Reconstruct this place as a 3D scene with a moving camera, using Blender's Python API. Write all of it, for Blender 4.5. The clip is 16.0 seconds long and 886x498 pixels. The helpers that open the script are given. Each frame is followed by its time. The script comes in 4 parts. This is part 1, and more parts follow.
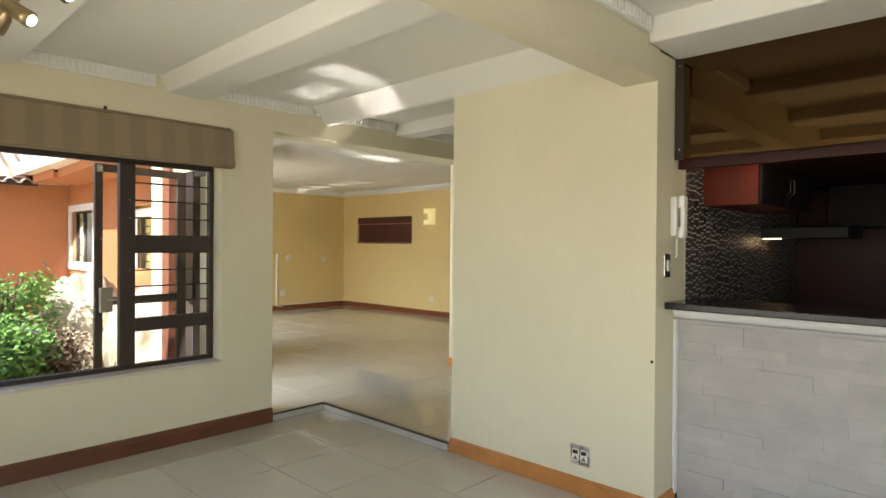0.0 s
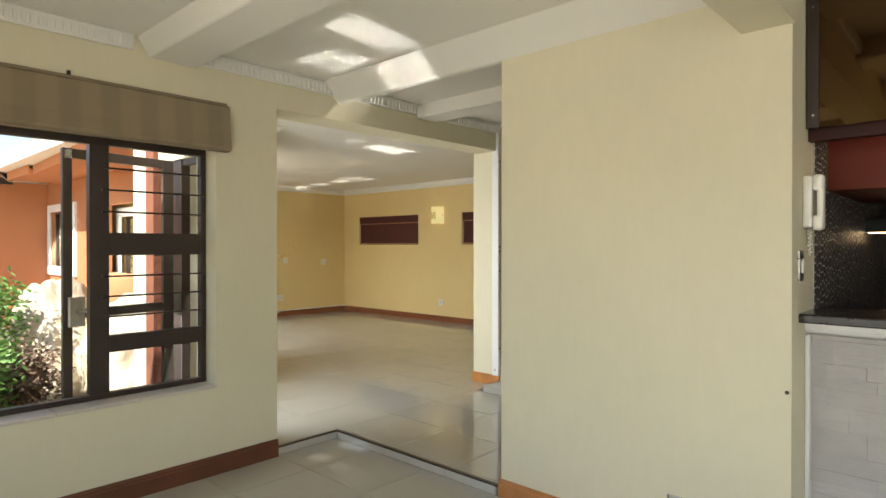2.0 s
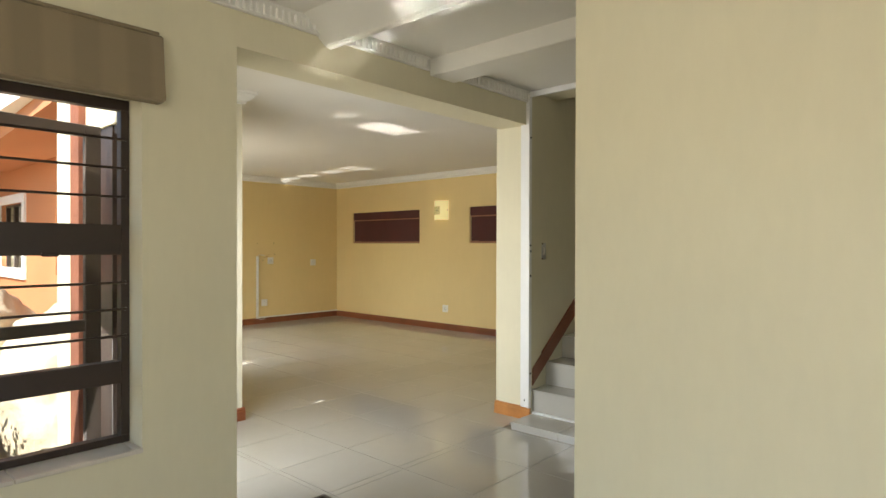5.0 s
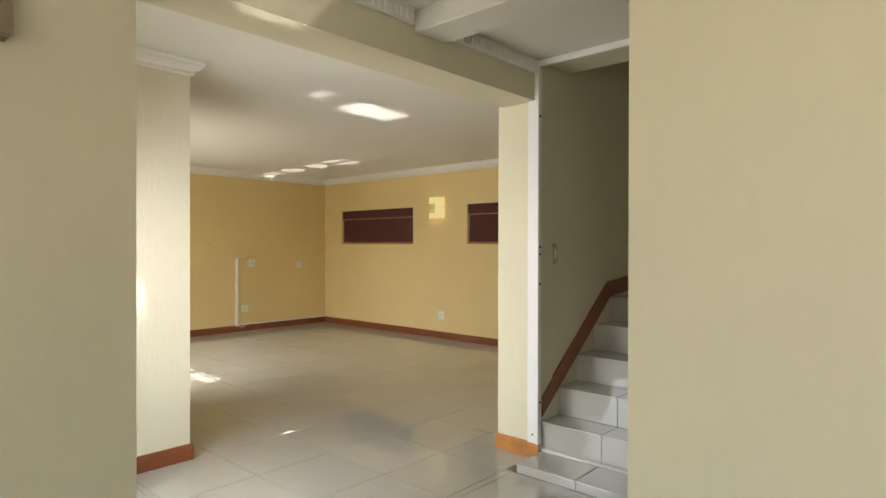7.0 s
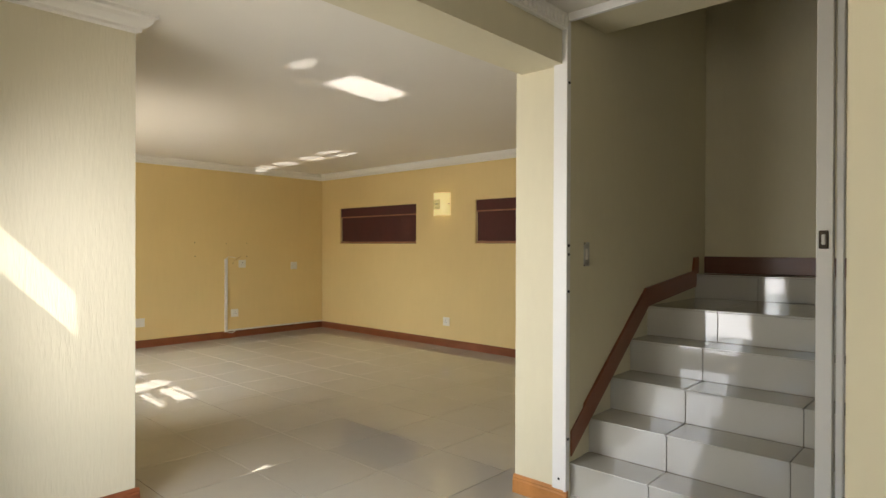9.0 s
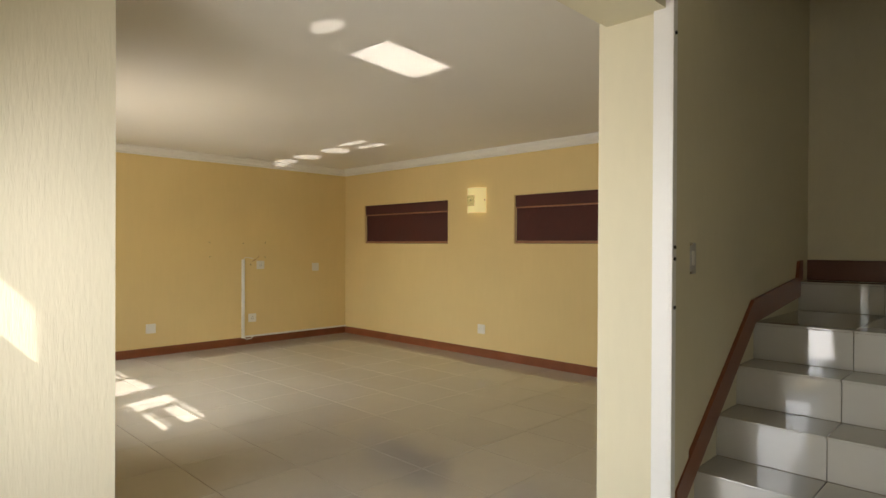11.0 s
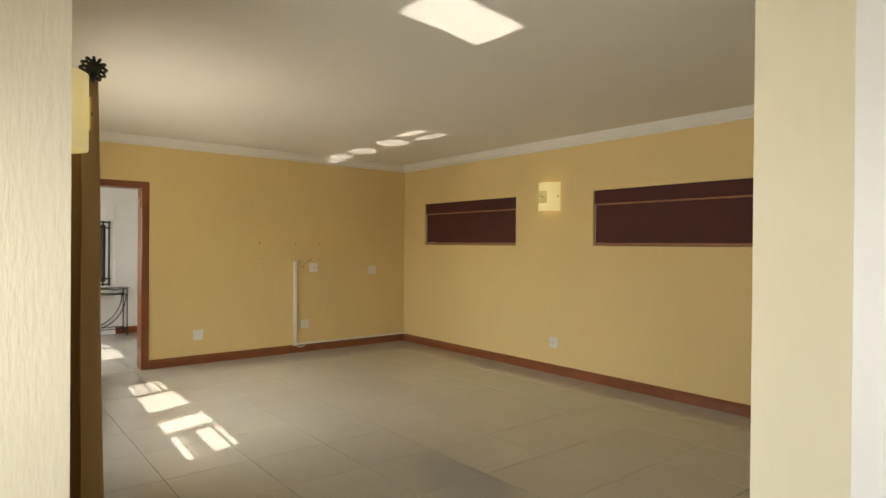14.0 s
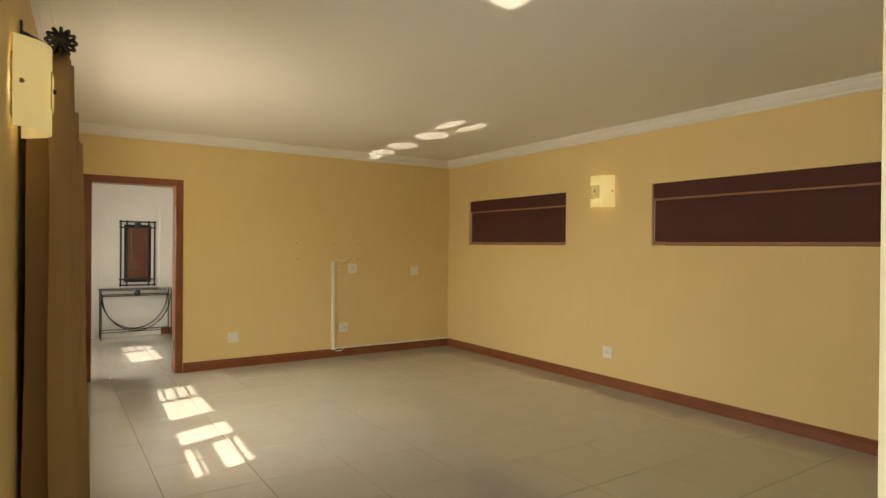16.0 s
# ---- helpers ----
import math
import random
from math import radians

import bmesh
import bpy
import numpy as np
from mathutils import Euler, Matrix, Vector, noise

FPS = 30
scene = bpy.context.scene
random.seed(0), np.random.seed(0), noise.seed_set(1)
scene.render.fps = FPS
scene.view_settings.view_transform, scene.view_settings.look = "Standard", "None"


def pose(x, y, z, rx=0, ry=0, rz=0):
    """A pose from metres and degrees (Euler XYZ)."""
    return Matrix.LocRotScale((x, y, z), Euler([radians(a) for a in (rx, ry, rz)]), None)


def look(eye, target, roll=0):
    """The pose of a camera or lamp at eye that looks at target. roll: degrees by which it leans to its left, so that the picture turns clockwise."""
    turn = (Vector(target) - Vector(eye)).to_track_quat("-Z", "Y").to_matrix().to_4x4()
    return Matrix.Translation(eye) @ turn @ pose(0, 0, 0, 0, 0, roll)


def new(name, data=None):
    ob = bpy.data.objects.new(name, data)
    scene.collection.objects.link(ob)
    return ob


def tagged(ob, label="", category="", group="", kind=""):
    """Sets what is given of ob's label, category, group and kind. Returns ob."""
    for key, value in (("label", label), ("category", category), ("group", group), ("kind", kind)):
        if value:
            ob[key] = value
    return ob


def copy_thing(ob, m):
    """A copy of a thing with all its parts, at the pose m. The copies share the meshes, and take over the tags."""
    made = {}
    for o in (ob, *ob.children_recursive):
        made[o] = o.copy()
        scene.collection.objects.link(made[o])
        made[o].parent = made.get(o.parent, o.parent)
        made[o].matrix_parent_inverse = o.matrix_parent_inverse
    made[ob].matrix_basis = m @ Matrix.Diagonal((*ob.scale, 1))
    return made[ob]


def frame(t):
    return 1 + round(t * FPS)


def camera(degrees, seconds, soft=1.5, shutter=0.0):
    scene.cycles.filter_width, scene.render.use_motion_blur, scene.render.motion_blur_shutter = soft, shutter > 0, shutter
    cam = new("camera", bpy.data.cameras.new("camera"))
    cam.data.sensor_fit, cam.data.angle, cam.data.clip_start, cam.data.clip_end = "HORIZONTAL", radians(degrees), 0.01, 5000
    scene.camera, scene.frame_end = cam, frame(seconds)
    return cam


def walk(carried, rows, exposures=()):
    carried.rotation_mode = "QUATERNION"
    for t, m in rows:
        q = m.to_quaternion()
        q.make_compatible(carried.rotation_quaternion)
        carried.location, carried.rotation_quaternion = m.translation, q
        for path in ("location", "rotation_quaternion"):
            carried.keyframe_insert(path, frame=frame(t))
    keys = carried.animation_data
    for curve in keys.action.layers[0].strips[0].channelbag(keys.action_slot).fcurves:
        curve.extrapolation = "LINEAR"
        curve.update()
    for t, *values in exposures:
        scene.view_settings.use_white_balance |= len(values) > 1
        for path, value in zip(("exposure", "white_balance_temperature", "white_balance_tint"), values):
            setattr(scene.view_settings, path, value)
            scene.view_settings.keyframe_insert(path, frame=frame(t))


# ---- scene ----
cam = camera(73.7, 16.0)
PATH = [
    (0, (-0.744, 1.07, 1.398), (-2.12, 2.521, 1.382), 0.4),
    (0.5, (-0.911, 1.14, 1.383), (-2.285, 2.593, 1.368), 0.3),
    (1, (-1.12, 1.211, 1.388), (-2.489, 2.67, 1.374), 0.2),
    (1.5, (-1.307, 1.298, 1.379), (-2.669, 2.762, 1.366), 0.2),
    (2, (-1.495, 1.418, 1.373), (-2.853, 2.886, 1.363), -0.0),
    (2.5, (-1.641, 1.521, 1.377), (-2.996, 2.992, 1.365), 0.1),
    (3, (-1.797, 1.631, 1.366), (-3.147, 3.106, 1.355), 0.1),
    (3.5, (-1.965, 1.762, 1.374), (-3.312, 3.239, 1.364), 0.0),
    (4, (-2.128, 1.889, 1.362), (-3.472, 3.37, 1.349), 0.1),
    (6.5, (-2.828, 2.652, 1.368), (-4.168, 4.137, 1.359), 0.1),
    (7, (-2.939, 2.81, 1.37), (-4.279, 4.295, 1.36), 0.1),
    (7.5, (-3.067, 2.958, 1.367), (-4.407, 4.442, 1.357), 0.1),
    (8, (-3.177, 3.086, 1.369), (-4.519, 4.569, 1.359), 0.2),
    (8.5, (-3.308, 3.218, 1.36), (-4.654, 4.697, 1.351), 0.2),
    (9, (-3.429, 3.361, 1.358), (-4.784, 4.832, 1.35), 0.2),
    (11.5, (-4.172, 3.842, 1.366), (-5.594, 5.249, 1.356), 0.3),
    (12, (-4.29, 3.936, 1.358), (-5.73, 5.323, 1.348), 0.3),
    (12.5, (-4.41, 4.042, 1.354), (-5.873, 5.405, 1.343), 0.3),
    (13, (-4.493, 4.129, 1.373), (-5.984, 5.462, 1.359), 0.5),
    (13.5, (-4.533, 4.203, 1.384), (-6.057, 5.5, 1.371), 0.4),
    (14, (-4.596, 4.282, 1.389), (-6.148, 5.544, 1.378), 0.5),
    (14.5, (-4.643, 4.387, 1.39), (-6.226, 5.609, 1.379), 0.5),
    (15, (-4.711, 4.491, 1.391), (-6.324, 5.673, 1.38), 0.5),
    (15.5, (-4.787, 4.575, 1.384), (-6.426, 5.72, 1.373), 0.5),
    (16, (-4.862, 4.684, 1.376), (-6.527, 5.792, 1.367), 0.5),
]
walk(cam, [(t, look(eye, target, roll)) for t, eye, target, roll in PATH], exposures=[(0.0, 1.13, 6350, 8), (4.0, 1.12, 6400, 9), (7.0, 1.1, 6450, 10), (9.0, 1.03, 6550, 12), (13.0, 0.9, 6800, 12), (15.0, 0.99, 7000, 10), (16.0, 0.96, 7700, 11)])

# ---- world and light ----
SUN_WAY = Vector((-0.22, 0.67, -0.71)).normalized()      # the way the sunlight travels
world = bpy.data.worlds.new("sky")
scene.world = world
world.use_nodes = True
_n = world.node_tree.nodes
sky = _n.new("ShaderNodeTexSky")
sky.sky_type = "NISHITA"
sky.sun_disc = False
sky.sun_elevation = math.asin(-SUN_WAY.z)
sky.sun_rotation = math.atan2(-SUN_WAY.x, -SUN_WAY.y)
world.node_tree.links.new(sky.outputs[0], _n["Background"].inputs[0])
_n["Background"].inputs[1].default_value = 0.15
sun = new("sun", bpy.data.lights.new("sun", "SUN"))
sun.data.energy, sun.data.angle, sun.data.color = 5.0, radians(0.5), (1.0, 0.95, 0.87)
sun.rotation_mode = "QUATERNION"
sun.rotation_quaternion = SUN_WAY.to_track_quat("-Z", "Y")


def window_light(name, centre, way, wide, high, watts, spread=180, color=(0.96, 0.98, 1.0)):
    """The sky's light, or the bright courtyard's, in a window's opening."""
    lamp = new(name, bpy.data.lights.new(name, "AREA"))
    lamp.data.shape, lamp.data.size, lamp.data.size_y, lamp.data.energy, lamp.data.color = "RECTANGLE", wide, high, watts, color
    lamp.data.spread = radians(spread)
    lamp.rotation_mode = "QUATERNION"
    lamp.location, lamp.rotation_quaternion = centre, Vector(way).to_track_quat("-Z", "Y")
    return lamp


COURT = (1.0, 0.93, 0.80)      # light thrown up by the sunlit paving
window_light("window_light_south", (-1.5, -0.12, 1.35), (0, 1, -0.35), 4.2, 1.6, 9, 130)
window_light("window_glow_south", (-1.5, -0.12, 1.35), (0, 1, 0.7), 4.2, 1.6, 8.5, 120, COURT)
# the two east lamps are added fill, with no known window there
window_light("window_light_east", (2.98, 1.9, 1.35), (-1, 0, -0.35), 2.8, 1.6, 7, 130)
window_light("window_glow_east", (2.98, 1.9, 1.35), (-1, 0, 0.7), 2.8, 1.6, 2.5, 120, COURT)
window_light("window_light_living", (-9.4, 4.53, 1.30), (-0.2, 1, -0.80), 2.3, 0.65, 9.5, 92)
window_light("window_glow_living", (-9.4, 4.53, 1.30), (-0.35, 1, 0.7), 2.3, 0.65, 10, 160, COURT)
window_light("window_light_passage", (-5.9, 3.50, 1.05), (-0.1, 1, -0.27), 0.95, 1.8, 14, 125)
window_light("window_glow_passage", (-5.9, 3.50, 1.05), (-0.15, 1, 0.8), 0.95, 1.8, 3.5, 120, COURT)
window_light("window_light_hall", (-12.75, 4.36, 1.46), (0, 1, -0.45), 1.2, 0.65, 16)

# lamps added at floor level to throw mirrored sun patches onto the ceilings
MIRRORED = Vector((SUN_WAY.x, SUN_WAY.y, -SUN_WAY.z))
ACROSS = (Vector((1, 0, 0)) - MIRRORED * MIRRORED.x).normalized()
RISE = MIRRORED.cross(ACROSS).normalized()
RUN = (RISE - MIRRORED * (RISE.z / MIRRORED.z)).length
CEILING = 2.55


def ceiling_patch_lamp(kind, x0, x1, y0, y1, z, strength):
    """One added lamp for a mirrored patch: an even beam (AREA) for a near one, a cone (SPOT) for a far one."""
    lamp = new("ceiling_patch_lamp", bpy.data.lights.new("ceiling_patch_lamp", kind))
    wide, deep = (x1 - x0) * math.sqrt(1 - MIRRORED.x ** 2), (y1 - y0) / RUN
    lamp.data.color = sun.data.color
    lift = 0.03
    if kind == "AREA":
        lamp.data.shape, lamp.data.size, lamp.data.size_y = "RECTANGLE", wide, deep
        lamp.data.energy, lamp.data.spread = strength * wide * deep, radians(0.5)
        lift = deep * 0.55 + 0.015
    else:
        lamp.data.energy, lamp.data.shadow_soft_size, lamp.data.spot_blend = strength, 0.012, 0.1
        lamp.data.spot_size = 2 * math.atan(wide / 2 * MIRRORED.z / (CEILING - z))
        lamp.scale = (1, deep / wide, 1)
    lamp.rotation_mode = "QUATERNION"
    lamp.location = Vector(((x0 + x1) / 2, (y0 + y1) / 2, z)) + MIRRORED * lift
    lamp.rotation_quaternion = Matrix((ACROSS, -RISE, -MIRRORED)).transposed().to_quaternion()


# added lamps, set by where their patches land overhead
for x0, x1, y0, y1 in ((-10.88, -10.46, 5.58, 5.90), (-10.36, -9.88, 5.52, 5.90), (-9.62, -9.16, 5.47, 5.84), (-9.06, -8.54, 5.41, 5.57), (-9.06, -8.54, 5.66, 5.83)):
    ceiling_patch_lamp("SPOT", x0, x1, y0, y1, 0.0, 220)
ceiling_patch_lamp("AREA", -6.29, -5.92, 3.55, 4.18, 0.0, 2.2)
ceiling_patch_lamp("SPOT", -6.08, -5.81, 3.11, 3.26, 0.0, 170)
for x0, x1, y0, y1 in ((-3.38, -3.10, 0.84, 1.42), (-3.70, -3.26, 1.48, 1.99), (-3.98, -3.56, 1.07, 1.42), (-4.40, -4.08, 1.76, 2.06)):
    ceiling_patch_lamp("AREA", x0, x1, y0, y1, -0.055, 1.25)


# ---- small building helpers ----
def mat(name, color, rough=0.5, metal=0.0):
    m = bpy.data.materials.new(name)
    m.use_nodes = True
    b = m.node_tree.nodes["Principled BSDF"]
    b.inputs["Base Color"].default_value = (*color, 1)
    b.inputs["Roughness"].default_value = rough
    b.inputs["Metallic"].default_value = metal
    return m


def add_box(bm, lo, hi):
    (x0, y0, z0), (x1, y1, z1) = lo, hi
    v = [bm.verts.new(p) for p in ((x0, y0, z0), (x1, y0, z0), (x1, y1, z0), (x0, y1, z0), (x0, y0, z1), (x1, y0, z1), (x1, y1, z1), (x0, y1, z1))]
    return [bm.faces.new([v[i] for i in f]) for f in ((3, 2, 1, 0), (4, 5, 6, 7), (0, 1, 5, 4), (1, 2, 6, 5), (2, 3, 7, 6), (3, 0, 4, 7))]


def mesh_of(name, bm, material, smooth=False):
    me = bpy.data.meshes.new(name)
    bm.normal_update()
    bm.to_mesh(me)
    bm.free()
    for p in me.polygons:
        p.use_smooth = smooth
    me.materials.append(material)
    return me


def part(name, bm, material, parent=None, label="", smooth=False):
    ob = new(name, mesh_of(name, bm, material, smooth))
    if parent is not None:
        ob.parent = parent
    if label:
        ob["label"] = label
    return ob


def boxes(*pairs):
    bm = bmesh.new()
    for lo, hi in pairs:
        add_box(bm, lo, hi)
    return bm


def structure(name, bm, material, label, category):
    return tagged(part(name, bm, material), label, category, kind="structure")


def rbox(lo, hi, r=0.006, seg=2):
    """A box with rounded edges."""
    bm = boxes((lo, hi))
    bmesh.ops.bevel(bm, geom=bm.edges[:], offset=r, segments=seg, affect="EDGES", profile=0.5)
    return bm


def join_bm(*many):
    out = bmesh.new()
    for b in many:
        me = bpy.data.meshes.new("t")
        b.to_mesh(me)
        b.free()
        out.from_mesh(me)
        bpy.data.meshes.remove(me)
    return out


def tube(points, r, sides=8, closed=False):
    """A round bar along a line of points."""
    pts = [Vector(p) for p in points]
    bm = bmesh.new()
    rings = []
    n = len(pts)
    for k, p in enumerate(pts):
        a = pts[(k - 1) % n] if (closed or k) else p
        b = pts[(k + 1) % n] if (closed or k < n - 1) else p
        d = (b - a).normalized()
        up = Vector((0, 0, 1)) if abs(d.z) < 0.9 else Vector((1, 0, 0))
        u = d.cross(up).normalized()
        w = d.cross(u)
        rings.append([bm.verts.new(p + (u * math.cos(t) + w * math.sin(t)) * r) for t in [2 * math.pi * s / sides for s in range(sides)]])
    for k in range(n if closed else n - 1):
        r0, r1 = rings[k], rings[(k + 1) % n]
        for s in range(sides):
            bm.faces.new((r0[s], r0[(s + 1) % sides], r1[(s + 1) % sides], r1[s]))
    if not closed:
        bm.faces.new(rings[0][::-1])
        bm.faces.new(rings[-1])
    bmesh.ops.recalc_face_normals(bm, faces=bm.faces[:])
    return bm


def lathe(profile, sides=20):
    """A turned shape about z from (radius, height) pairs."""
    bm = bmesh.new()
    rings = [[bm.verts.new((r * math.cos(2 * math.pi * s / sides), r * math.sin(2 * math.pi * s / sides), z)) for s in range(sides)] for r, z in profile]
    for a, b in zip(rings, rings[1:]):
        for s in range(sides):
            bm.faces.new((a[s], a[(s + 1) % sides], b[(s + 1) % sides], b[s]))
    bm.faces.new(rings[0][::-1])
    bm.faces.new(rings[-1])
    bmesh.ops.recalc_face_normals(bm, faces=bm.faces[:])
    return bm


def moved(bm, m):
    bmesh.ops.transform(bm, matrix=m, verts=bm.verts[:])
    return bm


def extrude(profile, a, b, mitre=(0, 0)):
    """A moulding: the profile (out, up) swept from a to b; out is to the left of the way from a to b."""
    a, b = Vector(a), Vector(b)
    d = (b - a).normalized()
    side = Vector((-d.y, d.x, 0))
    bm = bmesh.new()
    ends = [[bm.verts.new(p + side * o + d * abs(o) * m + Vector((0, 0, u))) for o, u in profile] for p, m in ((a, mitre[0]), (b, mitre[1]))]
    n = len(profile)
    for k in range(n):
        bm.faces.new((ends[0][k], ends[0][(k + 1) % n], ends[1][(k + 1) % n], ends[1][k]))
    bm.faces.new(ends[0][::-1])
    bm.faces.new(ends[1])
    bmesh.ops.recalc_face_normals(bm, faces=bm.faces[:])
    return bm


def thing(name, at, label, category, group="", kind=""):
    e = new(name)
    e.location = at
    e.empty_display_size = 0.1
    bpy.context.view_layer.update()
    return tagged(e, label, category, group, kind)


def under(parent, name, bm, material, label="", smooth=False):
    """A part given in world coordinates, laid under a thing."""
    at = Vector(parent.location)
    up = parent.parent
    while up is not None:
        at += up.location
        up = up.parent
    bmesh.ops.translate(bm, verts=bm.verts[:], vec=-at)
    return part(name, bm, material, parent, label, smooth)


def wall_boxes(axis, a0, a1, p0, p1, z0, z1, holes=()):
    """Boxes of a wall along axis from a0 to a1, between the planes p0 and p1, with holes (b0, b1, zb, zt)."""
    cuts = sorted({a0, a1, *[h[0] for h in holes], *[h[1] for h in holes]})
    out = []
    for b0, b1 in zip(cuts, cuts[1:]):
        gaps = sorted((h[2], h[3]) for h in holes if h[0] <= b0 and h[1] >= b1)
        z = z0
        for zb, zt in [*gaps, (z1, z1)]:
            if zb > z:
                out.append(((b0, p0, z), (b1, p1, zb)) if axis == "x" else ((p0, b0, z), (p1, b1, zb)))
            z = max(z, zt)
    return out


# ---- materials ----
def nodes_of(m):
    t = m.node_tree
    return t.nodes, t.links, t.nodes["Principled BSDF"]


def noise_node(n, l, scale, detail=4.0, stretch=(1, 1, 1), rough=0.55):
    co = n.new("ShaderNodeTexCoord")
    mp = n.new("ShaderNodeMapping")
    mp.inputs["Scale"].default_value = stretch
    tx = n.new("ShaderNodeTexNoise")
    tx.inputs["Scale"].default_value, tx.inputs["Detail"].default_value, tx.inputs["Roughness"].default_value = scale, detail, rough
    geo = n.new("ShaderNodeNewGeometry")
    l.new(geo.outputs["Position"], mp.inputs[0])
    l.new(mp.outputs[0], tx.inputs[0])
    return tx


def mottle(m, amount=0.12, scale=3.0, fine=60.0, bump=0.15, depth=0.003, stretch=(1, 1, 1), rough_var=0.08, each=0.0):
    """Gives a material variation at two scales, fine relief and, if wanted, a shade of its own for each piece."""
    n, l, b = nodes_of(m)
    col = tuple(b.inputs["Base Color"].default_value)
    big = noise_node(n, l, scale)
    small = noise_node(n, l, fine, 6.0, stretch)
    add = n.new("ShaderNodeMath")
    add.operation = "MULTIPLY_ADD"
    l.new(small.outputs[0], add.inputs[0])
    add.inputs[1].default_value = 0.35
    l.new(big.outputs[0], add.inputs[2])
    val = n.new("ShaderNodeMapRange")
    val.inputs[1].default_value, val.inputs[2].default_value = 0.35, 1.0
    val.inputs[3].default_value, val.inputs[4].default_value = 1 - amount, 1 + amount
    l.new(add.outputs[0], val.inputs[0])
    out = val.outputs[0]
    if each:
        info = n.new("ShaderNodeObjectInfo")
        rng = n.new("ShaderNodeMapRange")
        rng.inputs[3].default_value, rng.inputs[4].default_value = 1 - each, 1 + each
        l.new(info.outputs["Random"], rng.inputs[0])
        mul = n.new("ShaderNodeMath")
        mul.operation = "MULTIPLY"
        l.new(out, mul.inputs[0])
        l.new(rng.outputs[0], mul.inputs[1])
        out = mul.outputs[0]
    mix = n.new("ShaderNodeVectorMath")
    mix.operation = "SCALE"
    mix.inputs[0].default_value = col[:3]
    l.new(out, mix.inputs["Scale"])
    l.new(mix.outputs[0], b.inputs["Base Color"])
    rr = n.new("ShaderNodeMapRange")
    r0 = b.inputs["Roughness"].default_value
    rr.inputs[3].default_value, rr.inputs[4].default_value = max(0.0, r0 - rough_var), min(1.0, r0 + rough_var)
    l.new(big.outputs[0], rr.inputs[0])
    l.new(rr.outputs[0], b.inputs["Roughness"])
    if bump:
        bp = n.new("ShaderNodeBump")
        bp.inputs["Strength"].default_value, bp.inputs["Distance"].default_value = bump, depth
        l.new(small.outputs[0], bp.inputs["Height"])
        l.new(bp.outputs[0], b.inputs["Normal"])
    return m


def glow(name, color, strength, rough=0.3):
    m = mat(name, color, rough)
    b = m.node_tree.nodes["Principled BSDF"]
    b.inputs["Emission Color"].default_value = (*color, 1)
    b.inputs["Emission Strength"].default_value = strength
    return m


def glass_of(name, tint=(0.95, 0.97, 0.96)):
    m = mat(name, tint, 0.02)
    b = m.node_tree.nodes["Principled BSDF"]
    b.inputs["Transmission Weight"].default_value = 1.0
    b.inputs["IOR"].default_value = 1.02
    return m


CREAM = mottle(mat("cream_plaster", (0.69, 0.635, 0.46), 0.7), 0.06, 0.9, 30, 0.14, 0.003, (1, 1, 0.3))
ROUGHCREAM = mottle(mat("rough_cream_plaster", (0.69, 0.635, 0.48), 0.8), 0.05, 1.2, 70, 0.45, 0.005, (1, 1, 0.2))
YELLOW = mottle(mat("yellow_plaster", (0.745, 0.57, 0.26), 0.62), 0.05, 1.0, 26, 0.15, 0.004, (1, 1, 0.12))
CEIL = mottle(mat("ceiling_paint", (0.80, 0.77, 0.70), 0.7), 0.03, 0.8, 120, 0.08, 0.002)
TRIM = mottle(mat("cornice_paint", (0.80, 0.78, 0.72), 0.6), 0.03, 2.0, 80, 0.1, 0.002)
TILE = mottle(mat("polished_tile", (0.46, 0.44, 0.385), 0.045), 0.04, 2.2, 14, 0.015, 0.0006, (1, 1, 1), 0.02, 0.02)
TILE.node_tree.nodes["Principled BSDF"].inputs["IOR"].default_value = 1.68
GROUT = mottle(mat("grout", (0.22, 0.19, 0.14), 0.9), 0.15, 8, 90, 0.3, 0.002)
WOOD = mottle(mat("varnished_wood", (0.21, 0.065, 0.024), 0.33), 0.25, 4, 40, 0.1, 0.001, (1, 1, 8))
PINE = mottle(mat("orange_pine", (0.47, 0.20, 0.055), 0.33), 0.28, 5, 30, 0.1, 0.001, (1, 1, 9))
DARKWOOD = mottle(mat("dark_stained_wood", (0.13, 0.045, 0.022), 0.35), 0.25, 4, 40, 0.1, 0.001, (1, 1, 8))
FRAME = mottle(mat("bronze_frame", (0.032, 0.020, 0.014), 0.38), 0.15, 6, 90, 0.05, 0.001)
SLATE = mottle(mat("bronze_edge_strip", (0.06, 0.045, 0.03), 0.35, 0.6), 0.15, 6, 90, 0.05, 0.001)
WHITE = mottle(mat("white_paint", (0.80, 0.79, 0.76), 0.4), 0.03, 4, 60, 0.05, 0.001)
PLASTIC = mottle(mat("white_plastic", (0.78, 0.75, 0.68), 0.3), 0.03, 9, 90, 0.0)
SILL = mottle(mat("sill_tile", (0.62, 0.56, 0.48), 0.3), 0.1, 5, 30, 0.05, 0.001, each=0.04)
BLIND = mottle(mat("blind_cloth", (0.255, 0.20, 0.125), 0.9), 0.08, 3, 260, 0.35, 0.001)
DARKBLIND = mottle(mat("dark_blind_cloth", (0.075, 0.018, 0.012), 0.75), 0.2, 3, 220, 0.4, 0.001, (0.15, 1, 1))
BATTEN = mottle(mat("blind_batten", (0.34, 0.15, 0.07), 0.5), 0.15, 5, 60, 0.1, 0.001)
ORANGE = mottle(mat("terracotta_plaster", (0.47, 0.195, 0.085), 0.85), 0.1, 1.2, 45, 0.5, 0.004)
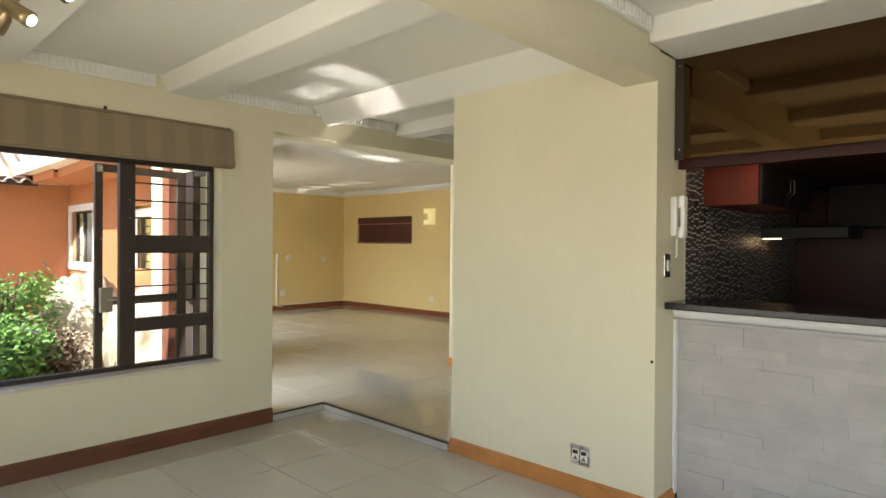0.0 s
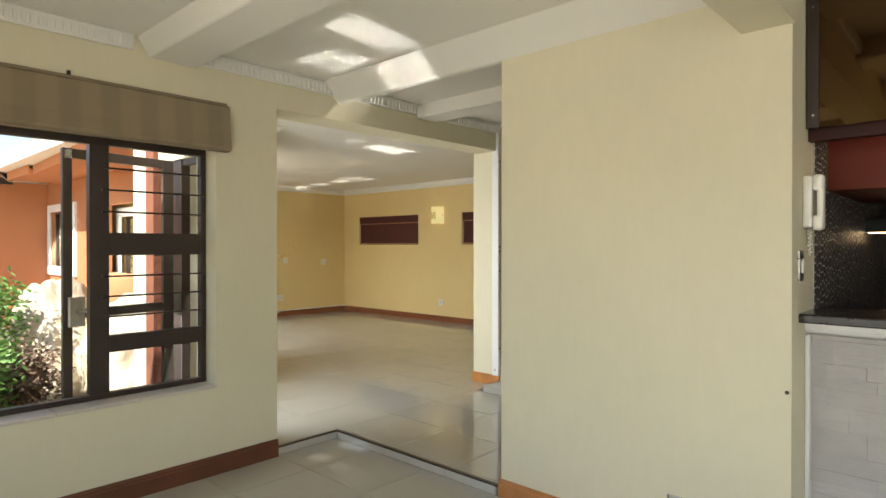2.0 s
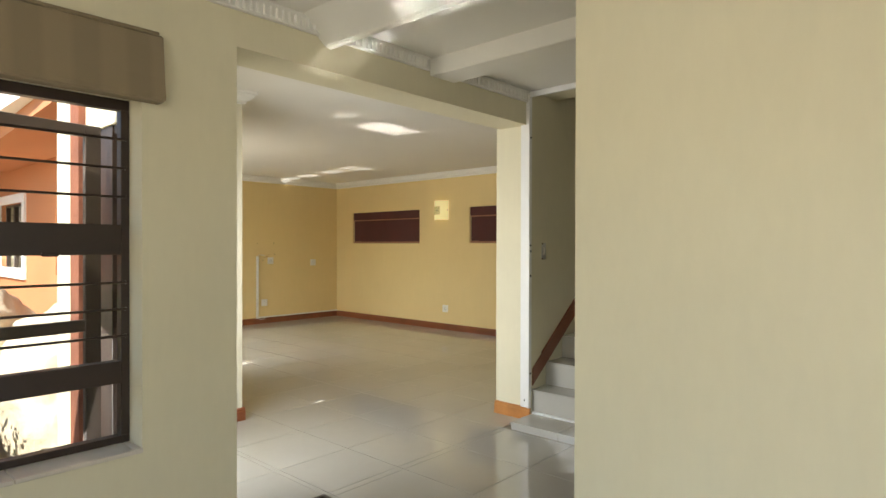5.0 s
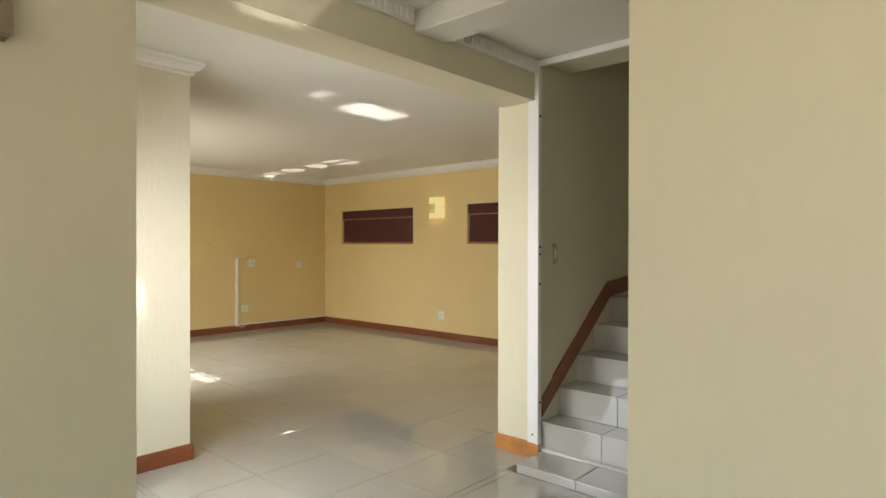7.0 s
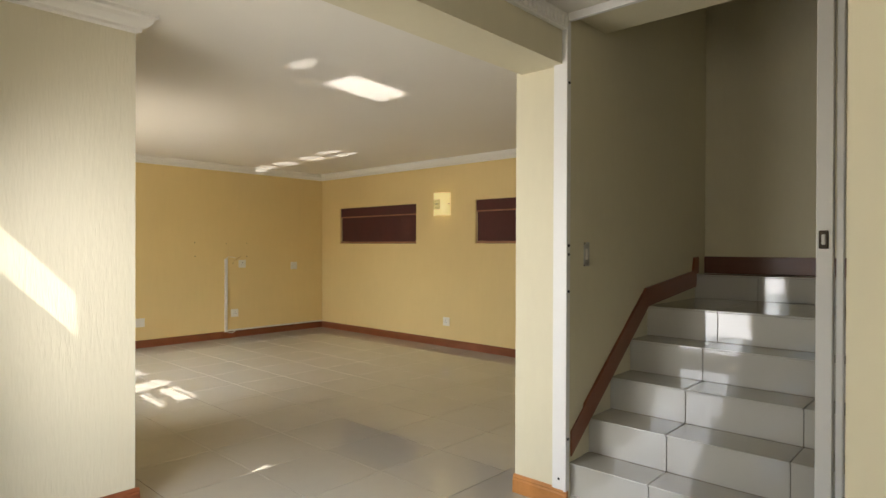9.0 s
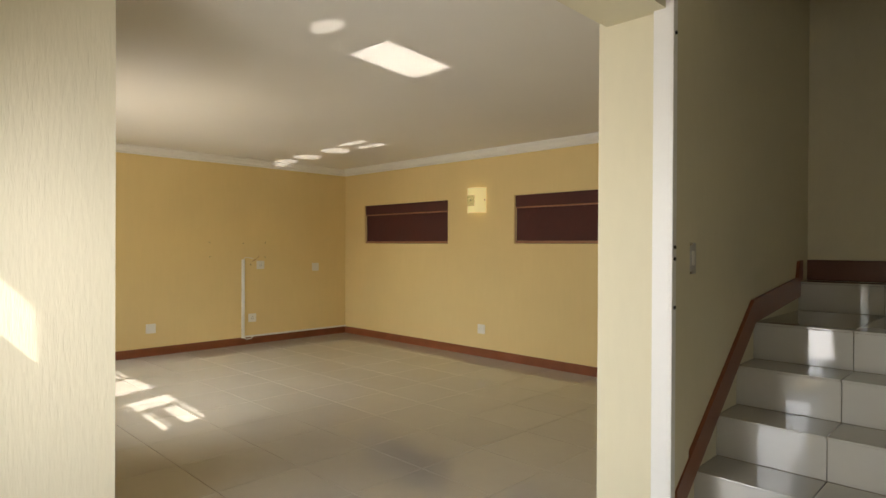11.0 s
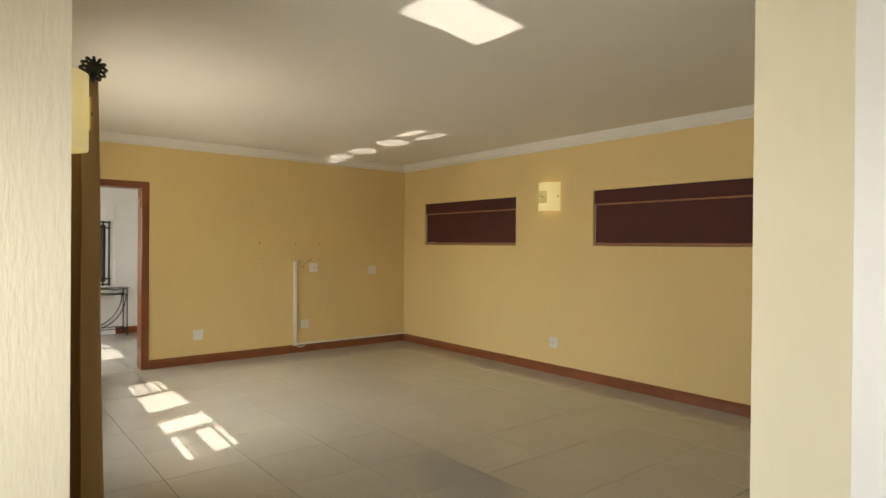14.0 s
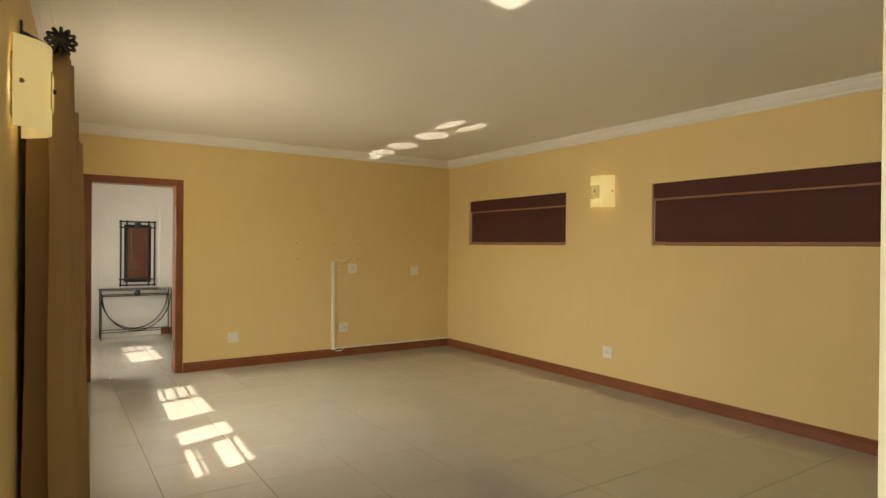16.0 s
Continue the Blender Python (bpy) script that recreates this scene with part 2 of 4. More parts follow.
REDPLASTER = mottle(mat("red_rough_plaster", (0.24, 0.085, 0.045), 0.9), 0.3, 4, 40, 0.9, 0.01)
ROOFTILE = mottle(mat("roof_tile", (0.50, 0.36, 0.27), 0.8), 0.2, 4, 40, 0.3, 0.003, each=0.15)
GROUND = mottle(mat("paving", (0.46, 0.38, 0.25), 0.9), 0.2, 1.5, 20, 0.5, 0.01)
ROCK = mottle(mat("pale_boulder", (0.56, 0.47, 0.34), 0.9), 0.3, 2.5, 14, 0.8, 0.02)
STONE = mottle(mat("stone_cladding", (0.43, 0.405, 0.38), 0.75), 0.12, 7, 45, 0.6, 0.006, (0.35, 1, 1.6), each=0.045)
MORTAR = mottle(mat("mosaic_grout", (0.50, 0.47, 0.42), 0.9), 0.1, 8, 60, 0.1, 0.001)
GRANITE = mottle(mat("black_granite", (0.018, 0.017, 0.016), 0.14), 0.5, 30, 220, 0.0)
CURTAIN = mottle(mat("curtain_cloth", (0.42, 0.275, 0.135), 0.85), 0.1, 2, 300, 0.4, 0.001)
CABINET = mottle(mat("cabinet_wood", (0.034, 0.007, 0.004), 0.45), 0.25, 3, 30, 0.05, 0.001, (1, 1, 0.1))
REDSIDE = mottle(mat("red_cabinet_side", (0.13, 0.022, 0.010), 0.5), 0.2, 3, 30, 0.05, 0.001, (1, 1, 0.1))
CABDARK = mottle(mat("cabinet_dark", (0.010, 0.008, 0.008), 0.65), 0.2, 3, 30, 0.05, 0.001)
CHROME = mottle(mat("brushed_chrome", (0.55, 0.54, 0.52), 0.28, 1.0), 0.08, 9, 120, 0.0)
BRASS = mottle(mat("antique_brass", (0.36, 0.28, 0.16), 0.3, 1.0), 0.12, 9, 90, 0.0)
IRON = mottle(mat("wrought_iron", (0.045, 0.05, 0.045), 0.5, 0.5), 0.3, 9, 90, 0.2, 0.001)
for _m in (REDSIDE, CABDARK, CABINET):
    _m.node_tree.nodes["Principled BSDF"].inputs["Specular IOR Level"].default_value = 0.2      # reflections turned down to keep the kitchen dark
BLACK = mat("black_plastic", (0.010, 0.010, 0.010), 0.7)
BRONZE = mat("bronze_glass", (0.095, 0.058, 0.027), 0.03, 1.0)
MIRROR = mat("mirror_silver", (0.85, 0.86, 0.85), 0.01, 1.0)
GLASS = glass_of("window_glass")
LEAFFRAME = mottle(mat("brown_door_frame", (0.075, 0.055, 0.042), 0.4), 0.15, 6, 90, 0.05, 0.001)
LOCKBOX = mottle(mat("grey_lock_steel", (0.42, 0.37, 0.29), 0.45), 0.15, 6, 90, 0.05, 0.001)
LAMPGLASS = glow("lit_lamp_glass", (0.90, 0.76, 0.36), 0.20)
BULB = glow("lit_bulb", (1.0, 0.93, 0.72), 5.0)
DOWNLIGHT = glow("lit_downlight", (1.0, 0.68, 0.34), 2.5)
LEAF = mottle(mat("shrub_leaf", (0.16, 0.30, 0.065), 0.5), 0.35, 9, 40, 0.0)
DRYLEAF = mottle(mat("dry_twigs", (0.17, 0.11, 0.07), 0.8), 0.3, 9, 40, 0.0)
FLOWER = mottle(mat("mauve_flower", (0.38, 0.22, 0.44), 0.6), 0.2, 9, 40, 0.0)
MOSAICS = [mottle(mat("mosaic_" + k, c, 0.35), 0.15, 9, 60, 0.0) for k, c in (("dark", (0.012, 0.010, 0.009)), ("brown", (0.035, 0.02, 0.013)), ("grey", (0.05, 0.046, 0.042)))]

# ---- the shell ----
DZ = -0.055          # lower floor
CD = 2.56            # ceiling of the lower room
CL = 2.55            # ceiling of the upper room
BEAM = 2.305          # underside of the beam between the rooms
floor_living = structure("floor_living", boxes(((-15.5, 3.3, -0.3), (-5.066, 4.12, -0.004)), ((-15.5, 4.12, -0.3), (-2.08, 9.6, -0.004))), GROUT, "polished cream tiles with thin joints, raised a step", "floor")
floor_dining = structure("floor_dining", boxes(((-5.066, -0.4, -0.36), (3.0, 4.115, DZ - 0.004)), ((-2.08, 4.115, -0.36), (3.0, 9.6, DZ - 0.004))), GROUT, "polished cream tiles with thin joints", "floor")
structure("ceiling_living", boxes(((-15.5, 3.42, CL), (-5.32, 9.6, CL + 0.2))), CEIL, "plain white painted ceiling", "ceiling")
structure("ceiling_dining", boxes(((-5.32, -0.4, CD), (3.0, 6.05, CD + 0.2)), ((-2.08, 6.05, CD), (3.0, 9.6, CD + 0.2))), CEIL, "plain white painted ceiling between beams", "ceiling")
structure("ceiling_stairs", boxes(((-5.34, 6.0, 5.0), (-3.3, 8.6, 5.2))), CEIL, "dim ceiling high over the stairs", "ceiling")
structure("wall_window", boxes(*wall_boxes("y", -0.4, 3.60, -5.32, -5.05, -0.36, CD, [(0.2, 3.17, 0.50, 1.99)])), CREAM, "cream textured plaster wall with a wide window", "wall")
structure("beam_opening", boxes(((-5.32, 3.60, BEAM), (-5.05, 6.05, CD))), CREAM, "cream plaster beam over the wide opening", "beam")
structure("wall_pier", boxes(((-5.355, 6.05, -0.3), (-5.02, 6.2, CD + 0.2))), CREAM, "cream plaster pier beside the stairs", "wall")
structure("wall_stairs", boxes(((-5.34, 6.2, -0.3), (-5.03, 9.6, 5.0))), CREAM, "cream plaster wall along the stairs", "wall")
structure("wall_stairs_back", boxes(((-5.03, 8.08, -0.3), (-3.5, 8.6, 5.0))), CREAM, "cream plaster wall at the stair landing", "wall")
structure("wall_stairs_over", boxes(((-5.34, 6.0, CD + 0.2), (-3.3, 6.2, 5.0)), ((-5.02, 6.053, CD), (-3.5, 6.43, CD + 0.3))), CREAM, "cream plaster header over the stairs", "wall")
structure("wall_block", boxes(((-3.54, 4.12, -0.36), (-2.08, 4.4, CD - 0.13))), CREAM, "cream plaster wall with a socket", "wall")
structure("wall_passage_east", boxes(((-3.5, 4.4, -0.3), (-3.3, 9.6, 5.0))), CREAM, "cream plaster wall", "wall")
structure("wall_lit", boxes(((-6.80, 3.42, -0.3), (-6.68, 4.535, CL))), ROUGHCREAM, "rough cream plaster wall in the sun", "wall")
structure("wall_lit_outside", boxes(((-6.95, 3.42, -0.37), (-6.80, 4.32, CL))), ORANGE, "terracotta plaster outside of the wall", "wall")
structure("wall_lit_end", boxes(((-6.95, 3.36, -0.37), (-6.68, 3.419, CL))), CREAM, "cream plaster end of the wall", "wall")
structure("wall_passage_jamb", boxes(((-6.679, 3.36, -0.37), (-6.52, 3.46, CL))), REDPLASTER, "rough red plaster beside the garden door", "wall")
structure("wall_passage_lintel", boxes(((-6.52, 3.40, 2.05), (-5.32, 3.52, CL))), CREAM, "cream plaster over the garden door", "wall")
skewed = []  # the window side of the living room, a few degrees out of square
skewed.append(structure("wall_south_living", boxes(*wall_boxes("x", -11.75, -6.8, 4.40, 4.535, -0.3, CL, [(-10.67, -8.10, 0.84, 1.79)])), YELLOW, "yellow plaster wall behind the curtain", "wall"))
structure("wall_south_hall", boxes(*wall_boxes("x", -15.5, -11.70, 4.40, 4.535, -0.3, CL, [(-13.40, -12.10, 1.00, 1.95)])), CREAM, "cream plaster wall of the hall with a barred window", "wall")
structure("wall_south_outside", boxes(*wall_boxes("x", -13.6, -6.95, 4.32, 4.397, -0.37, CL, [(-10.67, -8.20, 1.00, 1.95), (-13.40, -12.10, 1.00, 1.95)])), ORANGE, "terracotta plaster front of the living wing", "wall")
structure("wall_west_living", boxes(*wall_boxes("y", 4.55, 9.6, -11.86, -11.68, -0.3, CL, [(5.0, 5.83, -0.001, 2.05)])), YELLOW, "yellow plaster wall with the doorway", "wall")
structure("wall_north_living", boxes(*wall_boxes("x", -11.68, -5.34, 9.31, 9.6, -0.3, CL, [(-11.19, -9.43, 1.40, 1.97), (-8.34, -6.5, 1.40, 1.97)])), YELLOW, "yellow plaster wall with two high windows", "wall")
structure("wall_hall", boxes(((-15.5, 4.55, -0.3), (-14.75, 9.6, CL))), WHITE, "pale plaster wall of the hall", "wall")
structure("wall_hall_north", boxes(((-14.75, 9.4, -0.3), (-11.86, 9.6, CL))), WHITE, "pale plaster wall of the hall", "wall")
structure("wall_kitchen_front", boxes(((-2.08, 4.40, -0.36), (3.0, 4.5, 0.99))), STONE, "wall under the kitchen counter, clad in pale split stone", "wall")
structure("wall_kitchen_side", boxes(((-2.3, 4.4, -0.36), (-2.08, 9.6, CD))), CREAM, "kitchen side wall", "wall")
structure("wall_south_dining", boxes(*wall_boxes("x", -5.05, 3.0, -0.4, 0.0, -0.36, CD, [(-3.6, 0.6, 0.55, 2.15)])), CREAM, "cream plaster wall", "wall")
# unseen closing wall; its opening is added for the east fill lamps
structure("wall_east", boxes(*wall_boxes("y", -0.4, 9.6, 3.0, 3.2, -0.36, CD, [(0.5, 3.3, 0.55, 2.15)])), CREAM, "cream plaster wall", "wall")
structure("wall_kitchen_back", boxes(((-3.3, 9.6, -0.36), (3.2, 9.8, CD))), CREAM, "kitchen back wall", "wall")
structure("wall_kitchen_partition", boxes(((-2.08, 7.0, -0.36), (3.0, 7.1, CD)), ((0.6, 4.5, 1.09), (0.7, 7.0, CD))), CABINET, "dark red-brown panelled kitchen back", "wall")
structure("ground", boxes(((-400, -400, -0.5), (400, 400, -0.37))), GROUND, "pale sandy paving of the courtyard", "ground")

# ceiling beams of the lower room
def beam(x0, x1, profile, label="white painted ceiling beam"):
    """A beam along x; profile: (y, z) round its section."""
    bm = bmesh.new()
    ends = [[bm.verts.new((x, y, z)) for y, z in profile] for x in (x0, x1)]
    n = len(profile)
    for k in range(n):
        bm.faces.new((ends[0][k], ends[0][(k + 1) % n], ends[1][(k + 1) % n], ends[1][k]))
    bm.faces.new(ends[0][::-1])
    bm.faces.new(ends[1])
    bmesh.ops.recalc_face_normals(bm, faces=bm.faces[:])
    bmesh.ops.bevel(bm, geom=[e for e in bm.edges if all(v.co.z < CD - 0.01 for v in e.verts)], offset=0.006, segments=1, affect="EDGES")
    structure("ceiling_beam", bm, CEIL, label, "beam")


for y0, y1 in ((0.35, 0.70), (1.55, 1.88), (2.70, 3.03)):
    beam(-5.049, -2.27, [(y0, CD + 0.01), (y0 + 0.07, 2.46), (y1, 2.45), (y1 + 0.01, CD + 0.01)])
beam(-5.049, -2.27, [(3.94, CD + 0.01), (4.115, 2.43), (4.15, 2.42), (4.16, CD + 0.01)], "white painted beam with a sloping side")
beam(-5.049, -3.5, [(4.93, CD + 0.01), (4.935, 2.45), (5.165, 2.45), (5.17, CD + 0.01)])
structure("ceiling_beam_long", boxes(((-2.27, 0.0, 2.27), (-2.07, 4.12, CD))), CREAM, "cream painted beam along the room", "beam")
for y0, y1 in ((0.5, 0.8), (1.7, 2.0), (2.85, 3.15)):
    structure("ceiling_beam", rbox((-2.07, y0, 2.45), (3.0, y1, CD + 0.02), 0.012), CEIL, "white painted ceiling beam", "beam")
structure("ceiling_beam", rbox((-2.07, 3.98, 2.43), (3.0, 4.40, CD + 0.02), 0.012), CEIL, "white painted beam over the counter", "beam")

# ---- skirtings and cornices ----
SKIRT = [(0, 0), (0.018, 0), (0.018, 0.07), (0.013, 0.078), (0.015, 0.086), (0.006, 0.10), (0, 0.10)]
SKIRT_HI = [(0, 0), (0.018, 0), (0.018, 0.085), (0.013, 0.094), (0.015, 0.102), (0.006, 0.118), (0, 0.118)]


def skirting(a, b, material, label, profile=SKIRT):
    return structure("baseboard", extrude(profile, a, b), material, label, "skirting")


skirting((-5.05, 0.0, DZ), (-5.05, 3.60, DZ), DARKWOOD, "dark red-brown varnished wooden skirting", [(-o, u) for o, u in SKIRT_HI])
skirting((-3.55, 4.12, DZ), (-2.08, 4.12, DZ), PINE, "orange varnished wooden skirting", [(-o, u) for o, u in SKIRT])
skirting((-2.08, 4.10, DZ), (-2.08, 4.40, DZ), PINE, "orange varnished wooden skirting", [(-o, u) for o, u in SKIRT])
skirting((-3.54, 4.135, 0), (-3.54, 4.40, 0), PINE, "orange varnished wooden skirting", SKIRT)
skirting((-5.36, 6.05, 0), (-5.02, 6.05, 0), PINE, "orange varnished wooden skirting", [(-o, u) for o, u in SKIRT])
skirting((-6.68, 3.46, 0), (-6.68, 4.553, 0), WOOD, "red-brown varnished wooden skirting", [(-o, u) for o, u in SKIRT])
skewed.append(skirting((-6.68, 4.535, 0), (-11.68, 4.535, 0), WOOD, "red-brown varnished wooden skirting", [(-o, u) for o, u in SKIRT]))
skirting((-11.68, 5.88, 0), (-11.68, 9.31, 0), WOOD, "red-brown varnished wooden skirting", [(-o, u) for o, u in SKIRT])
skirting((-5.34, 9.31, 0), (-11.68, 9.31, 0), WOOD, "red-brown varnished wooden skirting", SKIRT)
skirting((-14.75, 6.10, 0), (-14.75, 9.4, 0), WOOD, "red-brown varnished wooden skirting", [(-o, u) for o, u in SKIRT])
COVE = [(0, 0), (0.085, 0), (0.085, -0.018), (0.07, -0.025), (0.062, -0.045), (0.04, -0.065), (0.022, -0.072), (0.022, -0.088), (0, -0.095)]
for a, b, m in (((-11.68, 4.55), (-11.68, 9.31), (1, -1)), ((-6.68, 3.52), (-6.68, 4.535), (0, 1)), ((-6.68, 4.535), (-11.68, 4.535), (-1, -1))):
    cove = structure("cornice", extrude([(-o, u) for o, u in COVE], (*a, CL), (*b, CL), m), TRIM, "white moulded plaster cornice", "cornice")
skewed.append(cove)
structure("cornice", extrude(COVE, (-5.34, 9.31, CL), (-11.68, 9.31, CL), (0, -1)), TRIM, "white moulded plaster cornice", "cornice")
# dentil cornices of the lower room
def dentils(x, side, y0, y1):
    base = structure("dentil_cornice", rbox((min(x, x + side * 0.03), y0, CD - 0.085), (max(x, x + side * 0.03), y1, CD), 0.004, 1), TRIM, "white plaster cornice with small dentils", "cornice")
    tooth = mesh_of("dentil", rbox((-0.008, -0.0085, -0.026), (0.008, 0.0085, 0.026), 0.004, 1), TRIM)
    y = y0 + 0.03
    while y < y1 - 0.02:
        o = new("dentil", tooth)
        o.parent = base
        o.location = (x + side * 0.034, y, CD - 0.05)
        y += 0.036


for y0, y1 in ((0.72, 1.53), (1.90, 2.68), (3.05, 4.08)):
    dentils(-5.05, 1, y0, y1)
for y0, y1 in ((4.17, 4.91), (5.19, 6.04)):
    dentils(-5.05, 1, y0, y1)
dentils(-2.07, 1, 3.16, 3.96)

# ---- step between the floors ----
step_trim = structure("step_edge", boxes(((-5.078, 3.60, -0.006), (-5.056, 4.126, 0.005)), ((-5.056, 4.104, -0.006), (-3.55, 4.126, 0.005))), SLATE, "dark metal strip along the step edge", "trim")
for y0, y1 in ((3.605, 4.104),):
    o = part("riser_tile", rbox((-5.066, y0, DZ), (-5.056, y1, -0.008), 0.0015, 1), TILE, step_trim)
x = -5.056
while x < -3.57:
    x1 = min(x + 0.545, -3.57)
    part("riser_tile", rbox((x + 0.0015, 4.104, DZ), (x1 - 0.0015, 4.115, -0.008), 0.0015, 1), TILE, step_trim)
    x = x1

# ---- lower room: the window ----
def bar(thing_, name, lo, hi, material, r=0.003, label=""):
    return under(thing_, name, rbox(lo, hi, r, 1), material, label)


def pane(thing_, lo, hi):
    o = under(thing_, "pane", boxes((lo, hi)), GLASS)
    o.visible_shadow = False
    return o


WX0, WX1 = -5.235, -5.185
win = tagged(thing("window_1", (-5.21, 1.7, 0.50), "wide dark bronze window with barred casements", "window"), kind="structure")
bar(win, "window_frame", (WX0, 0.2, 1.945), (WX1, 3.17, 1.99), FRAME)
bar(win, "window_frame", (WX0, 0.2, 0.50), (WX1, 3.17, 0.535), FRAME)
bar(win, "window_frame", (WX0, 3.135, 0.535), (WX1, 3.17, 1.945), FRAME)
bar(win, "window_frame", (WX0, 0.2, 0.535), (WX1, 0.235, 1.945), FRAME)
for y in (2.50, 0.87):
    bar(win, "mullion", (WX0 - 0.004, y, 0.535), (WX1 + 0.006, y + 0.10, 1.945), FRAME)
for y0, y1 in ((2.60, 3.135), (0.235, 0.87)):
    bar(win, "transom", (WX0 - 0.002, y0, 1.32), (WX1 + 0.004, y1, 1.45), FRAME)
    bar(win, "transom", (WX0 - 0.002, y0, 0.765), (WX1 + 0.004, y1, 0.86), FRAME)
    for za, zb in ((1.45, 1.945), (0.86, 1.32)):
        for k in (0.26, 0.51, 0.76):
            z = zb - (zb - za) * k
            under(win, "burglar_bar", tube([(-5.175, y0 - 0.04, z), (-5.175, y1 + 0.02, z)], 0.006, 6), FRAME)
            for yy in (y0 - 0.035, y1 + 0.016):
                under(win, "screw", moved(lathe([(0.007, 0), (0.006, 0.003)], 8), pose(-5.178, yy, z, 0, 90, 0)), CHROME)
    under(win, "catch", rbox((-5.18, (y0 + y1) / 2 - 0.03, 1.315), (-5.165, (y0 + y1) / 2 + 0.03, 1.33), 0.003, 1), FRAME)
pane(win, (-5.212, 2.60, 0.535), (-5.208, 3.135, 0.765))
pane(win, (-5.212, 0.235, 0.535), (-5.208, 0.87, 0.765))
pane(win, (-5.212, 2.60, 0.86), (-5.208, 3.135, 1.32))
pane(win, (-5.212, 2.60, 1.45), (-5.208, 3.135, 1.945))
pane(win, (-5.212, 0.97, 0.535), (-5.208, 2.50, 1.945))
sill = thing("window_sill", (-5.11, 1.7, 0.50), "pale tiled window sill", "sill", kind="structure")
y = 0.2
while y < 3.17:
    y1 = min(y + 0.42, 3.17)
    under(sill, "tile", rbox((-5.185, y + 0.001, 0.488), (-5.035, y1 - 0.001, 0.506), 0.003, 1), SILL)
    y = y1

# the garden window behind the start
win6 = tagged(thing("window_6", (-1.5, -0.07, 0.55), "wide dark bronze window to the sunny garden", "window"), kind="structure")
for x in (-3.6, -2.78, -1.96, -1.55, -0.73, -0.26, 0.56):
    bar(win6, "mullion", (x, -0.10, 0.55), (x + 0.04, -0.06, 2.15), FRAME)
for z in (0.55, 1.55, 2.11):
    bar(win6, "transom", (-3.56, -0.098, z), (0.56, -0.062, z + 0.04), FRAME)

# roman blind over the window
def roman_blind():
    b = thing("roman_blind", (-5.03, 1.6, 1.97), "brown striped cloth roman blind, drawn up", "blind")
    prof = [(0.0, 0.30), (0.012, 0.305), (0.034, 0.29), (0.042, 0.2), (0.05, 0.1), (0.062, 0.02), (0.058, 0.0), (0.038, 0.004), (0.034, 0.016), (0.05, 0.03), (0.03, 0.05), (0.0, 0.05)]
    bm = bmesh.new()
    ys = [0.05 + (3.245 - 0.05) * k / 90 for k in range(91)]
    rows = []
    for y in ys:
        wob = noise.noise((y * 1.3, 0, 0)) * 0.006
        rows.append([bm.verts.new((-5.05 + o + wob * u, y, 1.972 + u * 0.94 + wob * 0.4)) for o, u in prof])
    for a, c in zip(rows, rows[1:]):
        for k in range(len(prof)):
            bm.faces.new((a[k], a[(k + 1) % len(prof)], c[(k + 1) % len(prof)], c[k]))
    bm.faces.new(rows[0])
    bm.faces.new(rows[-1][::-1])
    bmesh.ops.recalc_face_normals(bm, faces=bm.faces[:])
    under(b, "cloth", bm, STRIPE)
    under(b, "lower_fold", rbox((-5.045, 0.06, 1.962), (-4.985, 3.235, 1.972), 0.003, 1), BLIND)
    under(b, "headrail", rbox((-5.05, 0.06, 2.255), (-5.03, 3.235, 2.27), 0.003, 1), BLIND)
    for y in (2.36, 1.2):
        under(b, "cord_knob", moved(lathe([(0.006, 0), (0.012, 0.004), (0.008, 0.014), (0.012, 0.02), (0.002, 0.024)], 8), pose(-5.03, y, 2.268)), BLACK)


STRIPE = mat("striped_blind_cloth", (0.255, 0.20, 0.125), 0.9)
_n2, _l2, _b2 = nodes_of(STRIPE)
_geo = _n2.new("ShaderNodeNewGeometry")
_wave = _n2.new("ShaderNodeTexWave")
_wave.bands_direction = "Y"
_wave.inputs["Scale"].default_value, _wave.inputs["Distortion"].default_value = 1.6, 0.4
_ramp = _n2.new("ShaderNodeMapRange")
_ramp.inputs[1].default_value, _ramp.inputs[2].default_value, _ramp.inputs[3].default_value, _ramp.inputs[4].default_value = 0.3, 0.7, 0.93, 1.05
_weave = noise_node(_n2, _l2, 240, 3.0, (1, 0.2, 1))
_sc = _n2.new("ShaderNodeVectorMath")
_sc.operation = "SCALE"
_sc.inputs[0].default_value = (0.255, 0.20, 0.125)
_l2.new(_geo.outputs["Position"], _wave.inputs[0])
_l2.new(_wave.outputs["Fac"], _ramp.inputs[0])
_l2.new(_ramp.outputs[0], _sc.inputs["Scale"])
_l2.new(_sc.outputs[0], _b2.inputs["Base Color"])
_bp = _n2.new("ShaderNodeBump")
_bp.inputs["Strength"].default_value, _bp.inputs["Distance"].default_value = 0.4, 0.001
_l2.new(_weave.outputs[0], _bp.inputs["Height"])
_l2.new(_bp.outputs[0], _b2.inputs["Normal"])
roman_blind()


